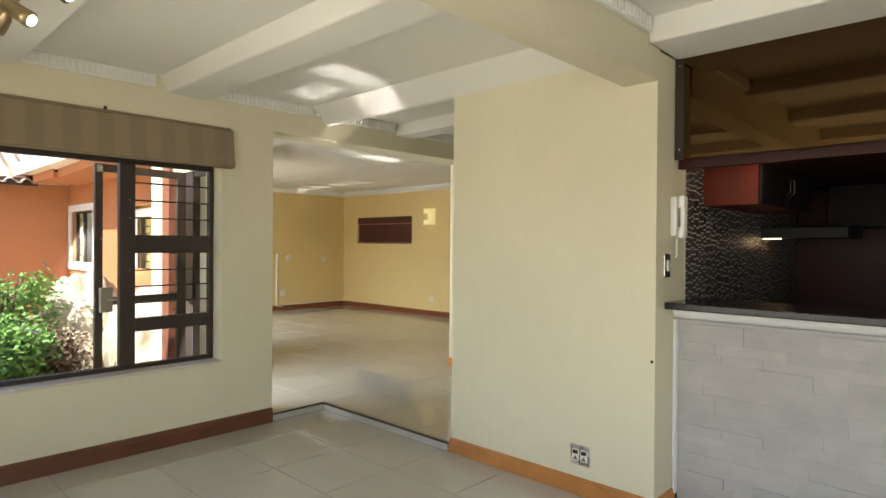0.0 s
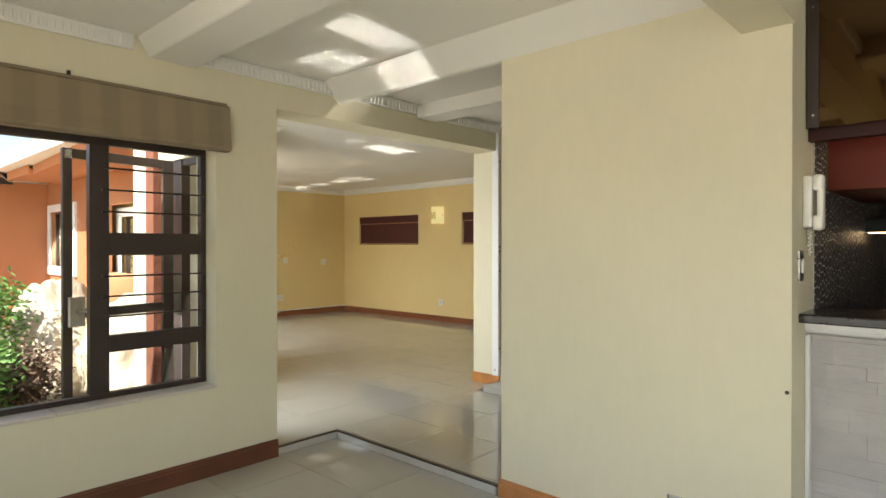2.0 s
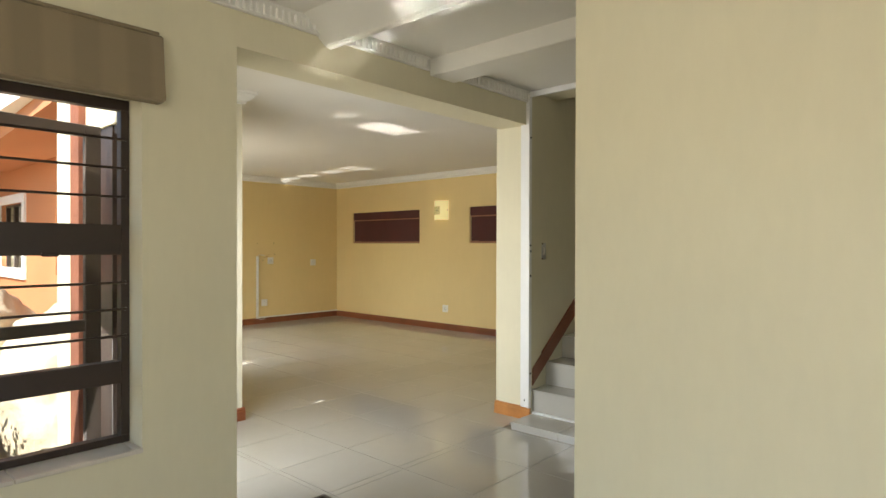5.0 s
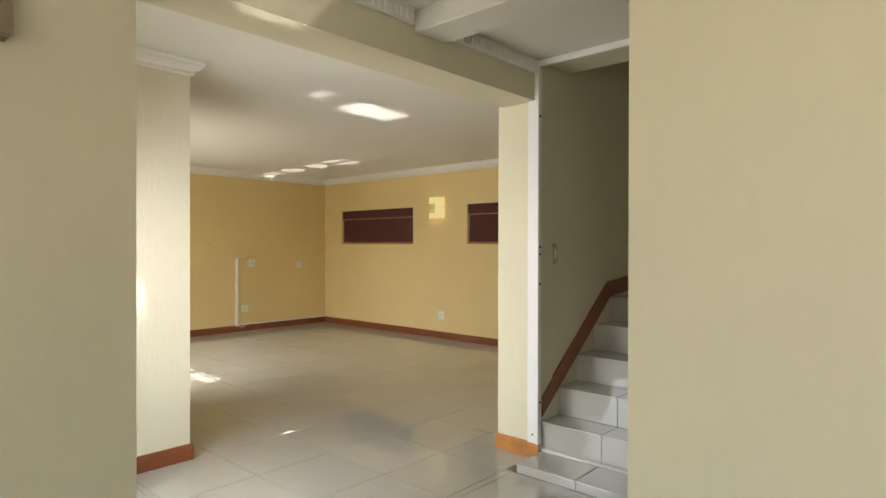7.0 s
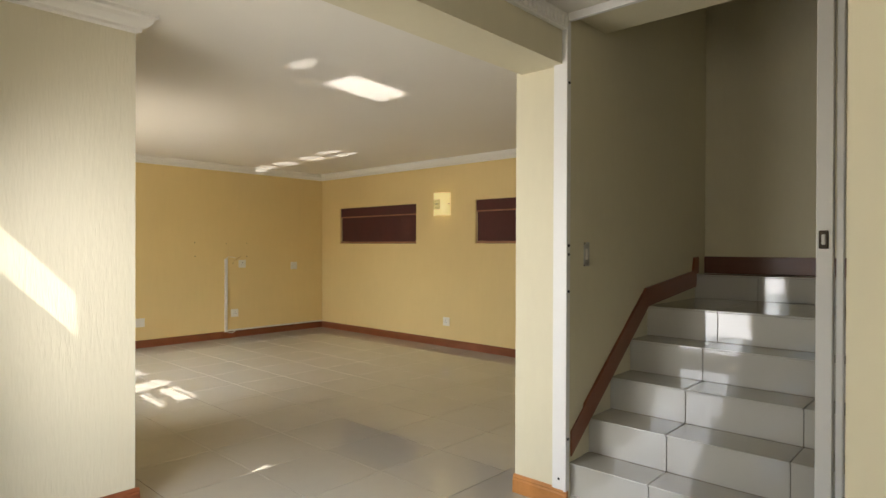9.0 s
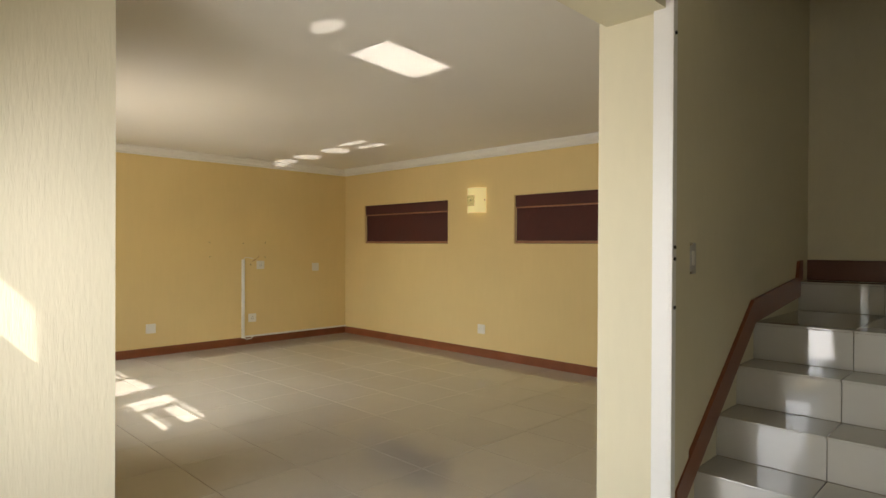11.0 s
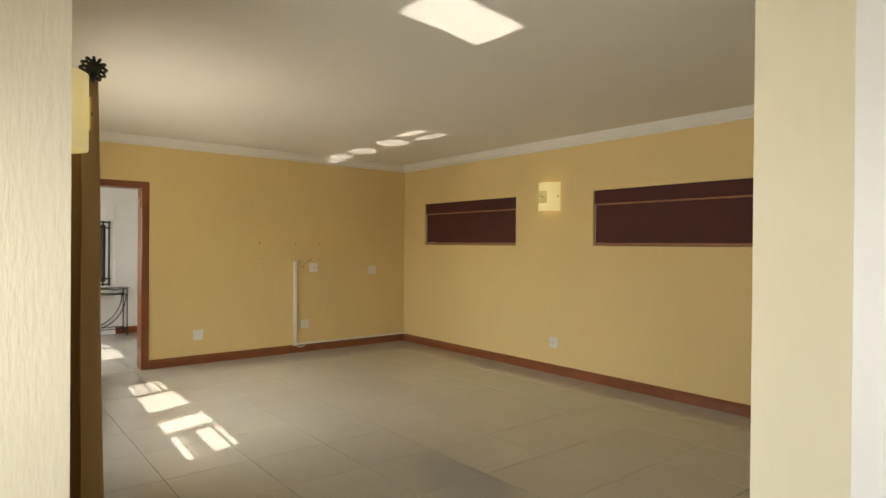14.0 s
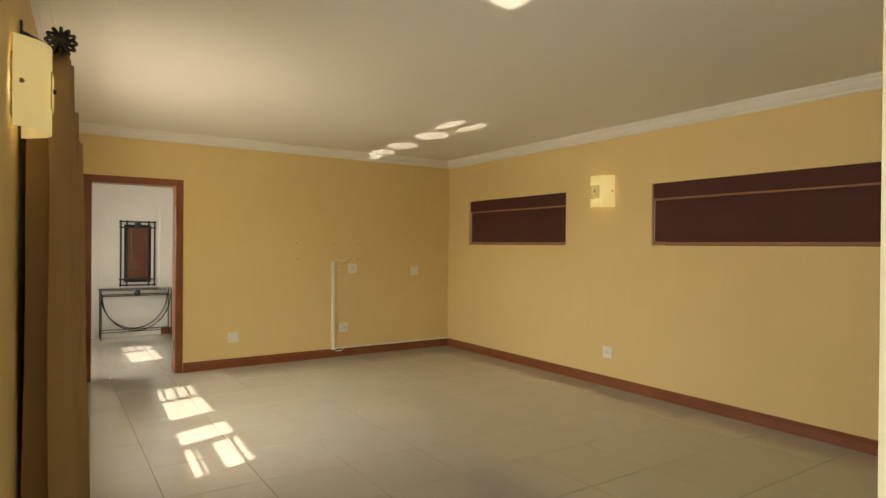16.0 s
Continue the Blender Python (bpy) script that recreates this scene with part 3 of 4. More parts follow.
# ---- sockets, switches ----
def wall_plate(name, m, label, category, wide, high, material, kind_, group=""):
    """A plate in the xz plane facing -y, set at the pose m."""
    e = thing(name, (0, 0, 0), label, category, group)
    part("plate", rbox((-wide / 2, -0.009, -high / 2), (wide / 2, 0.001, high / 2), 0.003, 2), material, e)
    if kind_ == "socket":
        part("module", rbox((-wide * 0.36, -0.012, -high * 0.34), (wide * 0.36, -0.008, high * 0.34), 0.002, 1), material, e)
        for dx, dz, r in ((0, 0.014, 0.0052), (-0.014, -0.008, 0.0045), (0.014, -0.008, 0.0045)):
            part("pin_hole", moved(lathe([(r, 0), (r, 0.001)], 10), pose(dx, -0.0122, dz, 90, 0, 0)), BLACK, e)
        part("rocker", rbox((wide * 0.18, -0.015, high * 0.12), (wide * 0.32, -0.011, high * 0.3), 0.001, 1), material, e)
    elif kind_ == "double":
        for s in (-1, 1):
            part("module", rbox((s * wide * 0.22 - 0.022, -0.013, -0.034), (s * wide * 0.22 + 0.022, -0.008, 0.034), 0.002, 1), PLASTIC, e)
            part("slot", rbox((s * wide * 0.22 - 0.017, -0.0145, 0.006), (s * wide * 0.22 + 0.017, -0.0125, 0.028), 0.001, 1), BLACK, e)
            bm = bmesh.new()
            v = [bm.verts.new((s * wide * 0.22 + dx, -0.0142, dz)) for dx, dz in ((-0.016, -0.028), (0.016, -0.028), (0, 0.0))]
            bm.faces.new(v)
            part("mark", bm, CHROME, e)
    elif kind_ == "switch":
        part("rocker", rbox((-0.012, -0.016, -0.03), (0.012, -0.008, 0.03), 0.003, 1), PLASTIC, e)
    for s in (-1, 1):
        part("screw", moved(lathe([(0.003, 0), (0.003, 0.002)], 8), pose(s * wide * 0.42, -0.0085, 0, 90, 0, 0)), CHROME, e)
    e.matrix_basis = m
    return e


wall_plate("socket", pose(-2.52, 4.12, 0.175), "chrome double socket low on the cream wall", "socket", 0.125, 0.115, CHROME, "double")
WPLATES = "white sockets on the yellow walls"
wall_plate("socket", pose(-8.84, 9.31, 0.34), "white square socket low on the yellow wall", "socket", 0.115, 0.115, PLASTIC, "socket", WPLATES)
for y, z, k, lab in ((6.40, 0.335, "blank", "white square plate low on the yellow wall"), (7.735, 0.36, "socket", "white square socket beside the cable trunking"),
                     (7.855, 1.09, "socket", "white square socket above the cable trunking"), (8.755, 1.045, "blank", "cream blank plate on the yellow wall")):
    wall_plate("socket", pose(-11.68, y, z, 0, 0, 90), lab, "socket", 0.115, 0.115, PLASTIC, k, WPLATES)
wall_plate("light_switch", pose(-5.03, 6.23, 1.32, 0, 0, 90), "steel light switch on the stair wall", "switch", 0.075, 0.13, CHROME, "switch")
wall_plate("light_switch", pose(-2.08, 4.25, 1.29, 0, 0, 90), "steel light switch beside the kitchen hatch", "switch", 0.075, 0.13, CHROME, "switch")
skewed.append(wall_plate("light_switch", pose(-6.92, 4.535, 1.27, 0, 0, 180), "white light switch on the yellow wall", "switch", 0.075, 0.12, PLASTIC, "switch"))

# trunking, its stray wires and the screw holes of a bracket
trunk = thing("cable_trunking", (-11.68, 7.6, 0.09), "white plastic cable trunking running up the wall", "trunking")
under(trunk, "channel", rbox((-11.68, 7.575, 0.09), (-11.655, 7.615, 1.17), 0.003, 1), PLASTIC)
under(trunk, "lid", rbox((-11.656, 7.578, 0.42), (-11.650, 7.612, 1.165), 0.002, 1), WHITE)
under(trunk, "floor_run", rbox((-11.662, 7.62, 0.100), (-11.645, 9.30, 0.122), 0.003, 1), PLASTIC)
under(trunk, "cable", tube([(-11.655, 7.60, 0.12), (-11.645, 7.63, 0.075), (-11.64, 7.70, 0.08), (-11.65, 7.74, 0.11)], 0.006, 6), PLASTIC)
under(trunk, "wire", tube([(-11.665, 7.60, 1.17), (-11.66, 7.63, 1.20), (-11.665, 7.69, 1.19), (-11.66, 7.74, 1.18)], 0.004, 6), PLASTIC)
under(trunk, "wire", tube([(-11.665, 7.72, 1.14), (-11.66, 7.78, 1.17), (-11.665, 7.83, 1.21)], 0.003, 6), BATTEN)
for y, z in ((7.13, 1.40), (7.60, 1.39), (7.93, 1.40), (7.14, 1.21), (7.93, 1.20), (7.71, 1.10)):
    tagged(part("screw_plug", moved(lathe([(0.007, 0), (0.006, 0.004)], 8), pose(-11.681, y, z, 0, 90, 0)), BLACK), "dark screw plug remaining in the yellow plaster", "screw plug", "screw plugs of a bracket")


# ---- wall lamps ----
def wall_lamp(m):
    """A curved glass shade on a wall that faces -y."""
    e = thing("wall_lamp", (0, 0, 0), "lit wall lamp with a curved frosted glass shade", "wall lamp", "wall lamps")
    bm = bmesh.new()
    N = 14
    rows = []
    for k in range(N + 1):
        a = -1 + 2 * k / N
        out = -0.10 * (1 - abs(a) ** 2.6) - 0.012
        rows.append([bm.verts.new((a * 0.15, out - 0.004 * q, -0.155 + 0.31 * j)) for j in (0, 1) for q in (0, 1)])
    for r0, r1 in zip(rows, rows[1:]):
        for a, b in ((0, 1), (1, 3), (3, 2), (2, 0)):
            bm.faces.new((r0[a], r0[b], r1[b], r1[a]))
    bm.faces.new([rows[0][i] for i in (0, 2, 3, 1)])
    bm.faces.new([rows[-1][i] for i in (0, 1, 3, 2)])
    bmesh.ops.recalc_face_normals(bm, faces=bm.faces[:])
    shade = part("shade", bm, LAMPGLASS, e, smooth=True)
    grid = part("lattice", rbox((-0.07, -0.119, -0.07), (0.045, -0.115, 0.06), 0.001, 1), LATTICE, shade, "square patterned inlay")
    for k in range(12):
        part("slit", rbox((-0.066, -0.1205, -0.062 + k * 0.0102), (0.041, -0.1185, -0.0585 + k * 0.0102), 0.0004, 1), LAMPGLASS, shade)
    part("back_plate", rbox((-0.09, -0.012, -0.11), (0.09, 0.0, 0.11), 0.004, 1), CHROME, e)
    part("bulb", moved(lathe([(0.004, -0.05), (0.02, -0.03), (0.024, 0), (0.012, 0.035), (0.012, 0.06)], 10), pose(0, -0.055, 0)), BULB, e, smooth=True)
    for s in (-1, 1):
        part("stud", moved(lathe([(0.008, 0), (0.009, 0.008), (0.004, 0.014)], 10), pose(s * 0.138, -0.03, 0, 90, 0, 0)), BRASS, e)
    part("knob", moved(lathe([(0.009, 0), (0.01, 0.006), (0.005, 0.012)], 10), pose(-0.012, -0.118, 0, 90, 0, 0)), BLACK, e)
    e.matrix_basis = m
    return e


LATTICE = glow("lit_lattice_glass", (0.42, 0.35, 0.11), 0.10)
lamp_one = wall_lamp(pose(-8.91, 9.31, 1.935))
skewed.append(copy_thing(lamp_one, pose(-7.46, 4.535, 1.925, 0, 0, 180)))


# ---- living room: high windows with dark blinds ----
def high_window(x0, x1, number):
    z0, z1 = 1.40, 1.97
    w = tagged(thing("window_%d" % number, ((x0 + x1) / 2, 9.5, z0), "high narrow window closed by a dark blind", "window"), kind="structure")
    bar(w, "window_frame", (x0, 9.52, z0), (x1, 9.56, z0 + 0.04), FRAME)
    bar(w, "window_frame", (x0, 9.52, z1 - 0.04), (x1, 9.56, z1), FRAME)
    bar(w, "window_frame", (x0, 9.52, z0 + 0.04), (x0 + 0.04, 9.56, z1 - 0.04), FRAME)
    bar(w, "window_frame", (x1 - 0.04, 9.52, z0 + 0.04), (x1, 9.56, z1 - 0.04), FRAME)
    pane(w, (x0 + 0.04, 9.54, z0 + 0.04), (x1 - 0.04, 9.544, z1 - 0.04))
    b = thing("roman_blind", ((x0 + x1) / 2, 9.34, z0), "dark red-brown blind with pale wooden battens, let down", "blind", "dark blinds of the high windows")
    bm = bmesh.new()
    N = 40
    rows = [[bm.verts.new((x0 + 0.012 + (x1 - x0 - 0.024) * k / N, 9.345 + 0.003 * noise.noise((k * 0.6, j, x0)), z0 + 0.035 + (z1 - z0 - 0.04) * j / 8)) for k in range(N + 1)] for j in range(9)]
    for a, c in zip(rows, rows[1:]):
        for k in range(N):
            bm.faces.new((a[k], a[k + 1], c[k + 1], c[k]))
    geom = bmesh.ops.extrude_face_region(bm, geom=bm.faces[:])
    bmesh.ops.translate(bm, verts=[v for v in geom["geom"] if isinstance(v, bmesh.types.BMVert)], vec=(0, 0.006, 0))
    bmesh.ops.recalc_face_normals(bm, faces=bm.faces[:])
    under(b, "cloth", bm, DARKBLIND)
    under(b, "valance", rbox((x0 + 0.005, 9.325, z1 - 0.135), (x1 - 0.005, 9.339, z1 - 0.002), 0.003, 1), DARKBLIND)
    under(b, "batten", rbox((x0 + 0.008, 9.318, z1 - 0.155), (x1 - 0.008, 9.338, z1 - 0.138), 0.003, 1), BATTEN, "pale wooden batten")
    under(b, "batten", rbox((x0 + 0.008, 9.325, z0 + 0.004), (x1 - 0.008, 9.35, z0 + 0.032), 0.003, 1), BATTEN, "pale wooden batten")
    under(b, "edge_cord", tube([(x0 + 0.006, 9.332, z0 + 0.03), (x0 + 0.006, 9.332, z1 - 0.14)], 0.004, 6), BATTEN)


high_window(-11.19, -9.43, 2)
high_window(-8.34, -6.50, 3)

# ---- living room: the window behind the curtain ----
w4 = tagged(thing("window_4", (-9.4, 4.41, 0.98), "dark bronze window with barred casements", "window"), kind="structure")
def barred_window(w, x0, x1, z0, z1, cells):
    """cells: (x0, x1, transoms, bars a cell)."""
    bar(w, "window_frame", (x0, 4.385, z0), (x1, 4.435, z0 + 0.03), FRAME)
    bar(w, "window_frame", (x0, 4.385, z1 - 0.03), (x1, 4.435, z1), FRAME)
    for a, b, transoms, bars in cells:
        bar(w, "mullion", (a - 0.02, 4.383, z0 + 0.03), (a + 0.02, 4.437, z1 - 0.03), FRAME)
        bar(w, "mullion", (b - 0.02, 4.383, z0 + 0.03), (b + 0.02, 4.437, z1 - 0.03), FRAME)
        cuts = [z0 + 0.03, *transoms, z1 - 0.03]
        for t in transoms:
            bar(w, "transom", (a + 0.02, 4.385, t - 0.035), (b - 0.02, 4.435, t + 0.035), FRAME)
        for lo, hi in zip(cuts, cuts[1:]):
            for k in range(bars):
                z = lo + (hi - lo) * (k + 1) / (bars + 1)
                under(w, "burglar_bar", tube([(a, 4.45, z), (b, 4.45, z)], 0.009, 6), FRAME)
        pane(w, (a + 0.02, 4.408, z0 + 0.03), (b - 0.02, 4.412, z1 - 0.03))
    for (_, b, _, _), (a, _, _, _) in zip(cells, cells[1:]):
        if a - b > 0.041:
            bar(w, "mullion", (b + 0.02, 4.384, z0 + 0.03), (a - 0.02, 4.436, z1 - 0.03), FRAME)


barred_window(w4, -10.67, -8.10, 0.84, 1.79, ((-10.65, -10.18, (), 7), (-10.14, -9.51, (), 0), (-9.22, -8.86, (), 0), (-8.80, -8.12, (1.12, 1.44), 1)))
w5 = tagged(thing("window_5", (-12.3, 4.41, 0.98), "dark bronze barred window of the hall", "window"), kind="structure")
barred_window(w5, -13.40, -12.10, 1.00, 1.95, ((-13.38, -12.95, (), 7), (-12.92, -12.12, (), 0)))
for x0, x1, zs in ((-10.67, -8.10, -0.16), (-13.40, -12.10, 0.0)):
    surround = structure("window_surround", boxes(((x0 - 0.12, 4.29, 1.95 + zs), (x1 + 0.12, 4.33, 2.07 + zs)), ((x0 - 0.12, 4.28, 0.89 + zs), (x1 + 0.12, 4.33, 1.03 + zs)), ((x0 - 0.12, 4.29, 1.03 + zs), (x0, 4.33, 1.95 + zs)), ((x1, 4.29, 1.03 + zs), (x1 + 0.12, 4.33, 1.95 + zs))), WHITE, "white plaster band round the window outside", "window surround")
    if zs:
        skewed.append(surround)



# the curtain, its rod and finial
def curtain():
    c = thing("curtain", (-7.9, 4.70, 0.02), "long brown curtain gathered beside the window, partly unhooked", "curtain")
    bm = bmesh.new()
    N, M = 110, 26
    rows = []
    for j in range(M + 1):
        f = j / M
        row = []
        for k in range(N + 1):
            s = k / N
            top = 2.11 if s < 0.36 else (2.11 - (s - 0.36) / 0.08 * 0.16 if s < 0.44 else (1.95 if s < 0.72 else 1.84))
            z = 0.03 + (top - 0.03) * (1 - f)
            x = -7.58 - 0.56 * s
            fold = (0.075 + 0.03 * s) * math.sin(s * 2 * math.pi * 6.5) + 0.012 * noise.noise((s * 9, f * 2, 3))
            y = 4.632 + 0.01 * f + fold * (0.85 + 0.3 * f) + 0.02 * s
            row.append(bm.verts.new((x + 0.012 * math.cos(s * 40), y, z)))
        rows.append(row)
    for a, b in zip(rows, rows[1:]):
        for k in range(N):
            bm.faces.new((a[k], a[k + 1], b[k + 1], b[k]))
    geom = bmesh.ops.extrude_face_region(bm, geom=bm.faces[:])
    bmesh.ops.translate(bm, verts=[v for v in geom["geom"] if isinstance(v, bmesh.types.BMVert)], vec=(0, -0.004, 0))
    bmesh.ops.recalc_face_normals(bm, faces=bm.faces[:])
    under(c, "cloth", bm, CURTAIN, smooth=True)
    r = thing("curtain_rod", (-9.3, 4.66, 2.17), "black iron curtain rod with a scrolled finial", "curtain rod")
    under(r, "rod", tube([(-7.55, 4.675, 2.115), (-11.1, 4.675, 2.115)], 0.012, 10), IRON)
    for k in range(6):
        a = math.pi * k / 6
        pts = [(-7.53 + 0.045 * math.cos(t), 4.675 + 0.05 * math.sin(t) * math.cos(a), 2.135 + 0.05 * math.sin(t) * math.sin(a)) for t in [2 * math.pi * q / 18 for q in range(18)]]
        under(r, "finial_wire", tube(pts, 0.006, 6, True), IRON)
    for x in (-7.70, -10.95):
        under(r, "bracket", tube([(x, 4.535, 2.20), (x, 4.62, 2.16), (x, 4.675, 2.125)], 0.008, 8), IRON)
        under(r, "bracket_plate", rbox((x - 0.02, 4.535, 2.16), (x + 0.02, 4.543, 2.24), 0.002, 1), IRON)
    return c, r


skewed.extend(curtain())
skewed.append(w4)

# ---- the doorway to the hall ----
door = tagged(thing("door_1", (-11.77, 5.42, 0), "red-brown varnished door frame with the door open into the hall", "door"), kind="structure")
under(door, "door_frame", rbox((-11.872, 5.80, 0), (-11.668, 5.875, 2.06), 0.006, 2), WOOD)
under(door, "door_frame", rbox((-11.872, 4.955, 0), (-11.668, 5.03, 2.06), 0.006, 2), WOOD)
under(door, "door_frame", rbox((-11.872, 5.03, 1.99), (-11.668, 5.80, 2.06), 0.006, 2), WOOD)
for z in (0.25, 1.78):
    under(door, "hinge", rbox((-11.79, 5.790, z), (-11.72, 5.803, z + 0.10), 0.002, 1), BRASS, "brass hinge")
leaf = under(door, "door_leaf", join_bm(rbox((-11.945, 5.86, 0.01), (-11.905, 6.62, 1.985), 0.004, 1), rbox((-11.955, 5.98, 0.25), (-11.943, 6.50, 0.85), 0.006, 1), rbox((-11.955, 5.98, 1.0), (-11.943, 6.50, 1.85), 0.006, 1)), DARKWOOD, "dark panelled wooden door leaf")

# ---- the hall: mirror, console, panel moulding ----
mir = thing("wall_mirror", (-14.73, 5.78, 0.735), "wall mirror in a black wrought iron frame", "mirror")
def iron_bar(parent, name, a, b, w=0.012):
    lo = [min(p, q) - w for p, q in zip(a, b)]
    hi = [max(p, q) + w for p, q in zip(a, b)]
    under(parent, name, rbox(lo, hi, 0.003, 1), IRON)


MX = -14.735
for y in (5.555, 5.635, 5.925, 6.005):
    iron_bar(mir, "frame_bar", (MX, y, 0.75), (MX, y, 1.71), 0.011)
for z in (0.76, 0.845, 1.615, 1.70):
    iron_bar(mir, "frame_bar", (MX + 0.004, 5.545, z), (MX + 0.004, 6.015, z), 0.011)
under(mir, "mirror_glass", rbox((MX - 0.008, 5.645, 0.855), (MX - 0.002, 5.915, 1.605), 0.001, 1), MIRROR)
under(mir, "backing", boxes(((-14.748, 5.60, 0.80), (-14.744, 5.96, 1.66))), BLACK)
under(mir, "rosette", moved(lathe([(0.045, 0), (0.045, 0.012), (0.03, 0.016), (0.012, 0.024)], 16), pose(MX, 5.78, 1.66, 0, 90, 0)), IRON)
con = thing("console_table", (-14.6, 5.745, 0), "narrow wrought iron console table with a glass top", "table")
for y in (5.29, 6.20):
    for x in (-14.72, -14.44):
        iron_bar(con, "leg", (x, y, 0.012), (x, y, 0.70), 0.007)
for x in (-14.72, -14.44):
    iron_bar(con, "rail", (x, 5.30, 0.705), (x, 6.19, 0.705), 0.006)
    iron_bar(con, "rail", (x, 5.30, 0.625), (x, 6.19, 0.625), 0.006)
    iron_bar(con, "rail", (x, 5.30, 0.11), (x, 6.19, 0.11), 0.005)
    under(con, "arc", tube([(x, 5.745 + 0.44 * math.cos(t), 0.62 + 0.50 * math.sin(t)) for t in [math.pi + math.pi * q / 20 for q in range(21)]], 0.007, 8), IRON)
under(con, "rosette", moved(lathe([(0.042, 0), (0.042, 0.012), (0.028, 0.016), (0.010, 0.022)], 16), pose(-14.43, 5.745, 0.665, 0, 90, 0)), IRON)
under(con, "glass_top", rbox((-14.745, 5.26, 0.716), (-14.42, 6.23, 0.726), 0.003, 1), GLASS)
structure("panel_moulding", boxes(((-14.75, 5.30, 2.0), (-14.738, 6.10, 2.02)), ((-14.75, 6.08, 0.0), (-14.738, 6.10, 2.0)), ((-14.75, 5.30, 0.0), (-14.738, 5.32, 2.0))), WHITE, "thin white moulding on the hall wall", "moulding")

# ---- stairs ----
stairs = thing("stairs", (-4.3, 6.0, 0), "steep tiled stairs of cream polished tiles", "stairs", kind="structure")
STEPS = [(5.76, 0.06), (6.07, 0.24), (6.28, 0.427), (6.53, 0.61), (6.785, 0.798), (7.03, 0.985), (7.86, 1.16)]
for k, (y, z) in enumerate(STEPS):
    y1 = STEPS[k + 1][0] if k + 1 < len(STEPS) else 8.08
    z0 = STEPS[k - 1][1] if k else 0.0
    xl = -5.03 if k else -5.00
    under(stairs, "core", boxes(((xl, y + 0.012, -0.02), (-3.5, y1 + 0.012 if k + 1 < len(STEPS) else y1, z - 0.012))), GROUT)
    edges = [xl, -4.60, -4.055, -3.5]
    for a, b in zip(edges, edges[1:]):
        under(stairs, "riser_tile", rbox((a + 0.0015, y, z0 + 0.001), (b - 0.0015, y + 0.011, z - 0.013), 0.0015, 1), TILE)
        under(stairs, "tread_tile", rbox((a + 0.0015, y - 0.012, z - 0.011), (b - 0.0015, y1 - 0.001, z), 0.003, 2), TILE)
bm = bmesh.new()
line = [(6.07, 0.27), (7.02, 0.985), (7.85, 1.07), (7.86, 1.165), (7.90, 1.17), (7.90, 1.29), (7.83, 1.285), (7.80, 1.185), (6.99, 1.10), (6.07, 0.40)]
a = [bm.verts.new((-5.03, y, z)) for y, z in line]
b = [bm.verts.new((-5.012, y, z)) for y, z in line]
bm.faces.new(a)
bm.faces.new(b[::-1])
for k in range(len(line)):
    bm.faces.new((a[k], b[k], b[(k + 1) % len(line)], a[(k + 1) % len(line)]))
bmesh.ops.recalc_face_normals(bm, faces=bm.faces[:])
structure("baseboard_stairs", bm, WOOD, "red-brown wooden skirting climbing the stairs", "skirting")
structure("baseboard_landing", rbox((-5.03, 8.06, 1.162), (-3.5, 8.079, 1.29), 0.004, 1), DARKWOOD, "dark wooden skirting at the landing", "skirting")

# sliding security gate, folded
gate = thing("sliding_gate", (-3.75, 6.05, 0.06), "white folding security gate, pushed aside at the stairs", "gate")
under(gate, "jamb_channel", join_bm(rbox((-5.10, 6.024, 0.10), (-5.02, 6.049, 2.545), 0.002, 1), rbox((-5.028, 6.012, 0.10), (-5.012, 6.05, 2.545), 0.002, 1)), WHITE, "white steel jamb channel")
under(gate, "bolt", moved(lathe([(0.007, 0), (0.006, 0.003)], 8), pose(-5.06, 6.0235, 0.155, 90, 0, 0)), BLACK)
for z in (0.37, 1.13, 1.32, 1.365, 2.2):
    under(gate, "bolt", moved(lathe([(0.008, 0), (0.007, 0.006)], 8), pose(-5.0125, 6.03, z, 0, 90, 0)), BLACK)
under(gate, "floor_track", rbox((-5.00, 6.035, 0.06), (-3.5, 6.062, 0.072), 0.002, 1), WHITE)
under(gate, "top_track", rbox((-5.012, 6.02, 2.515), (-3.5, 6.045, 2.556), 0.002, 1), WHITE)
for k, (x, w) in enumerate(((-3.915, 0.056), (-3.850, 0.024), (-3.815, 0.024), (-3.780, 0.024), (-3.745, 0.024), (-3.71, 0.024), (-3.675, 0.024))):
    under(gate, "slat", rbox((x, 6.005 + 0.012 * (k % 2), 0.075), (x + w, 6.045, 2.515), 0.003, 1), WHITE)
under(gate, "lock", join_bm(rbox((-3.905, 5.998, 1.355), (-3.872, 6.006, 1.425), 0.004, 2)), SLATE, "dark keyhole cover")
under(gate, "keyhole", rbox((-3.895, 5.994, 1.37), (-3.882, 5.999, 1.41), 0.003, 1), CHROME)

# ---- the garden door of the passage ----
door2 = tagged(thing("door_2", (-5.85, 3.45, 0), "dark bronze glazed door, open to the courtyard", "door"), kind="structure")
under(door2, "door_frame", rbox((-6.335, 3.415, 0), (-6.12, 3.485, 2.05), 0.003, 1), FRAME)
under(door2, "door_frame", rbox((-5.37, 3.425, 0), (-5.322, 3.475, 2.05), 0.003, 1), FRAME)
under(door2, "door_frame", rbox((-6.12, 3.425, 2.0), (-5.37, 3.475, 2.05), 0.003, 1), FRAME)
under(door2, "door_frame", rbox((-6.52, 3.425, 2.01), (-6.335, 3.475, 2.05), 0.003, 1), FRAME)
pane(door2, (-6.52, 3.448, 1.77), (-6.41, 3.452, 2.01))
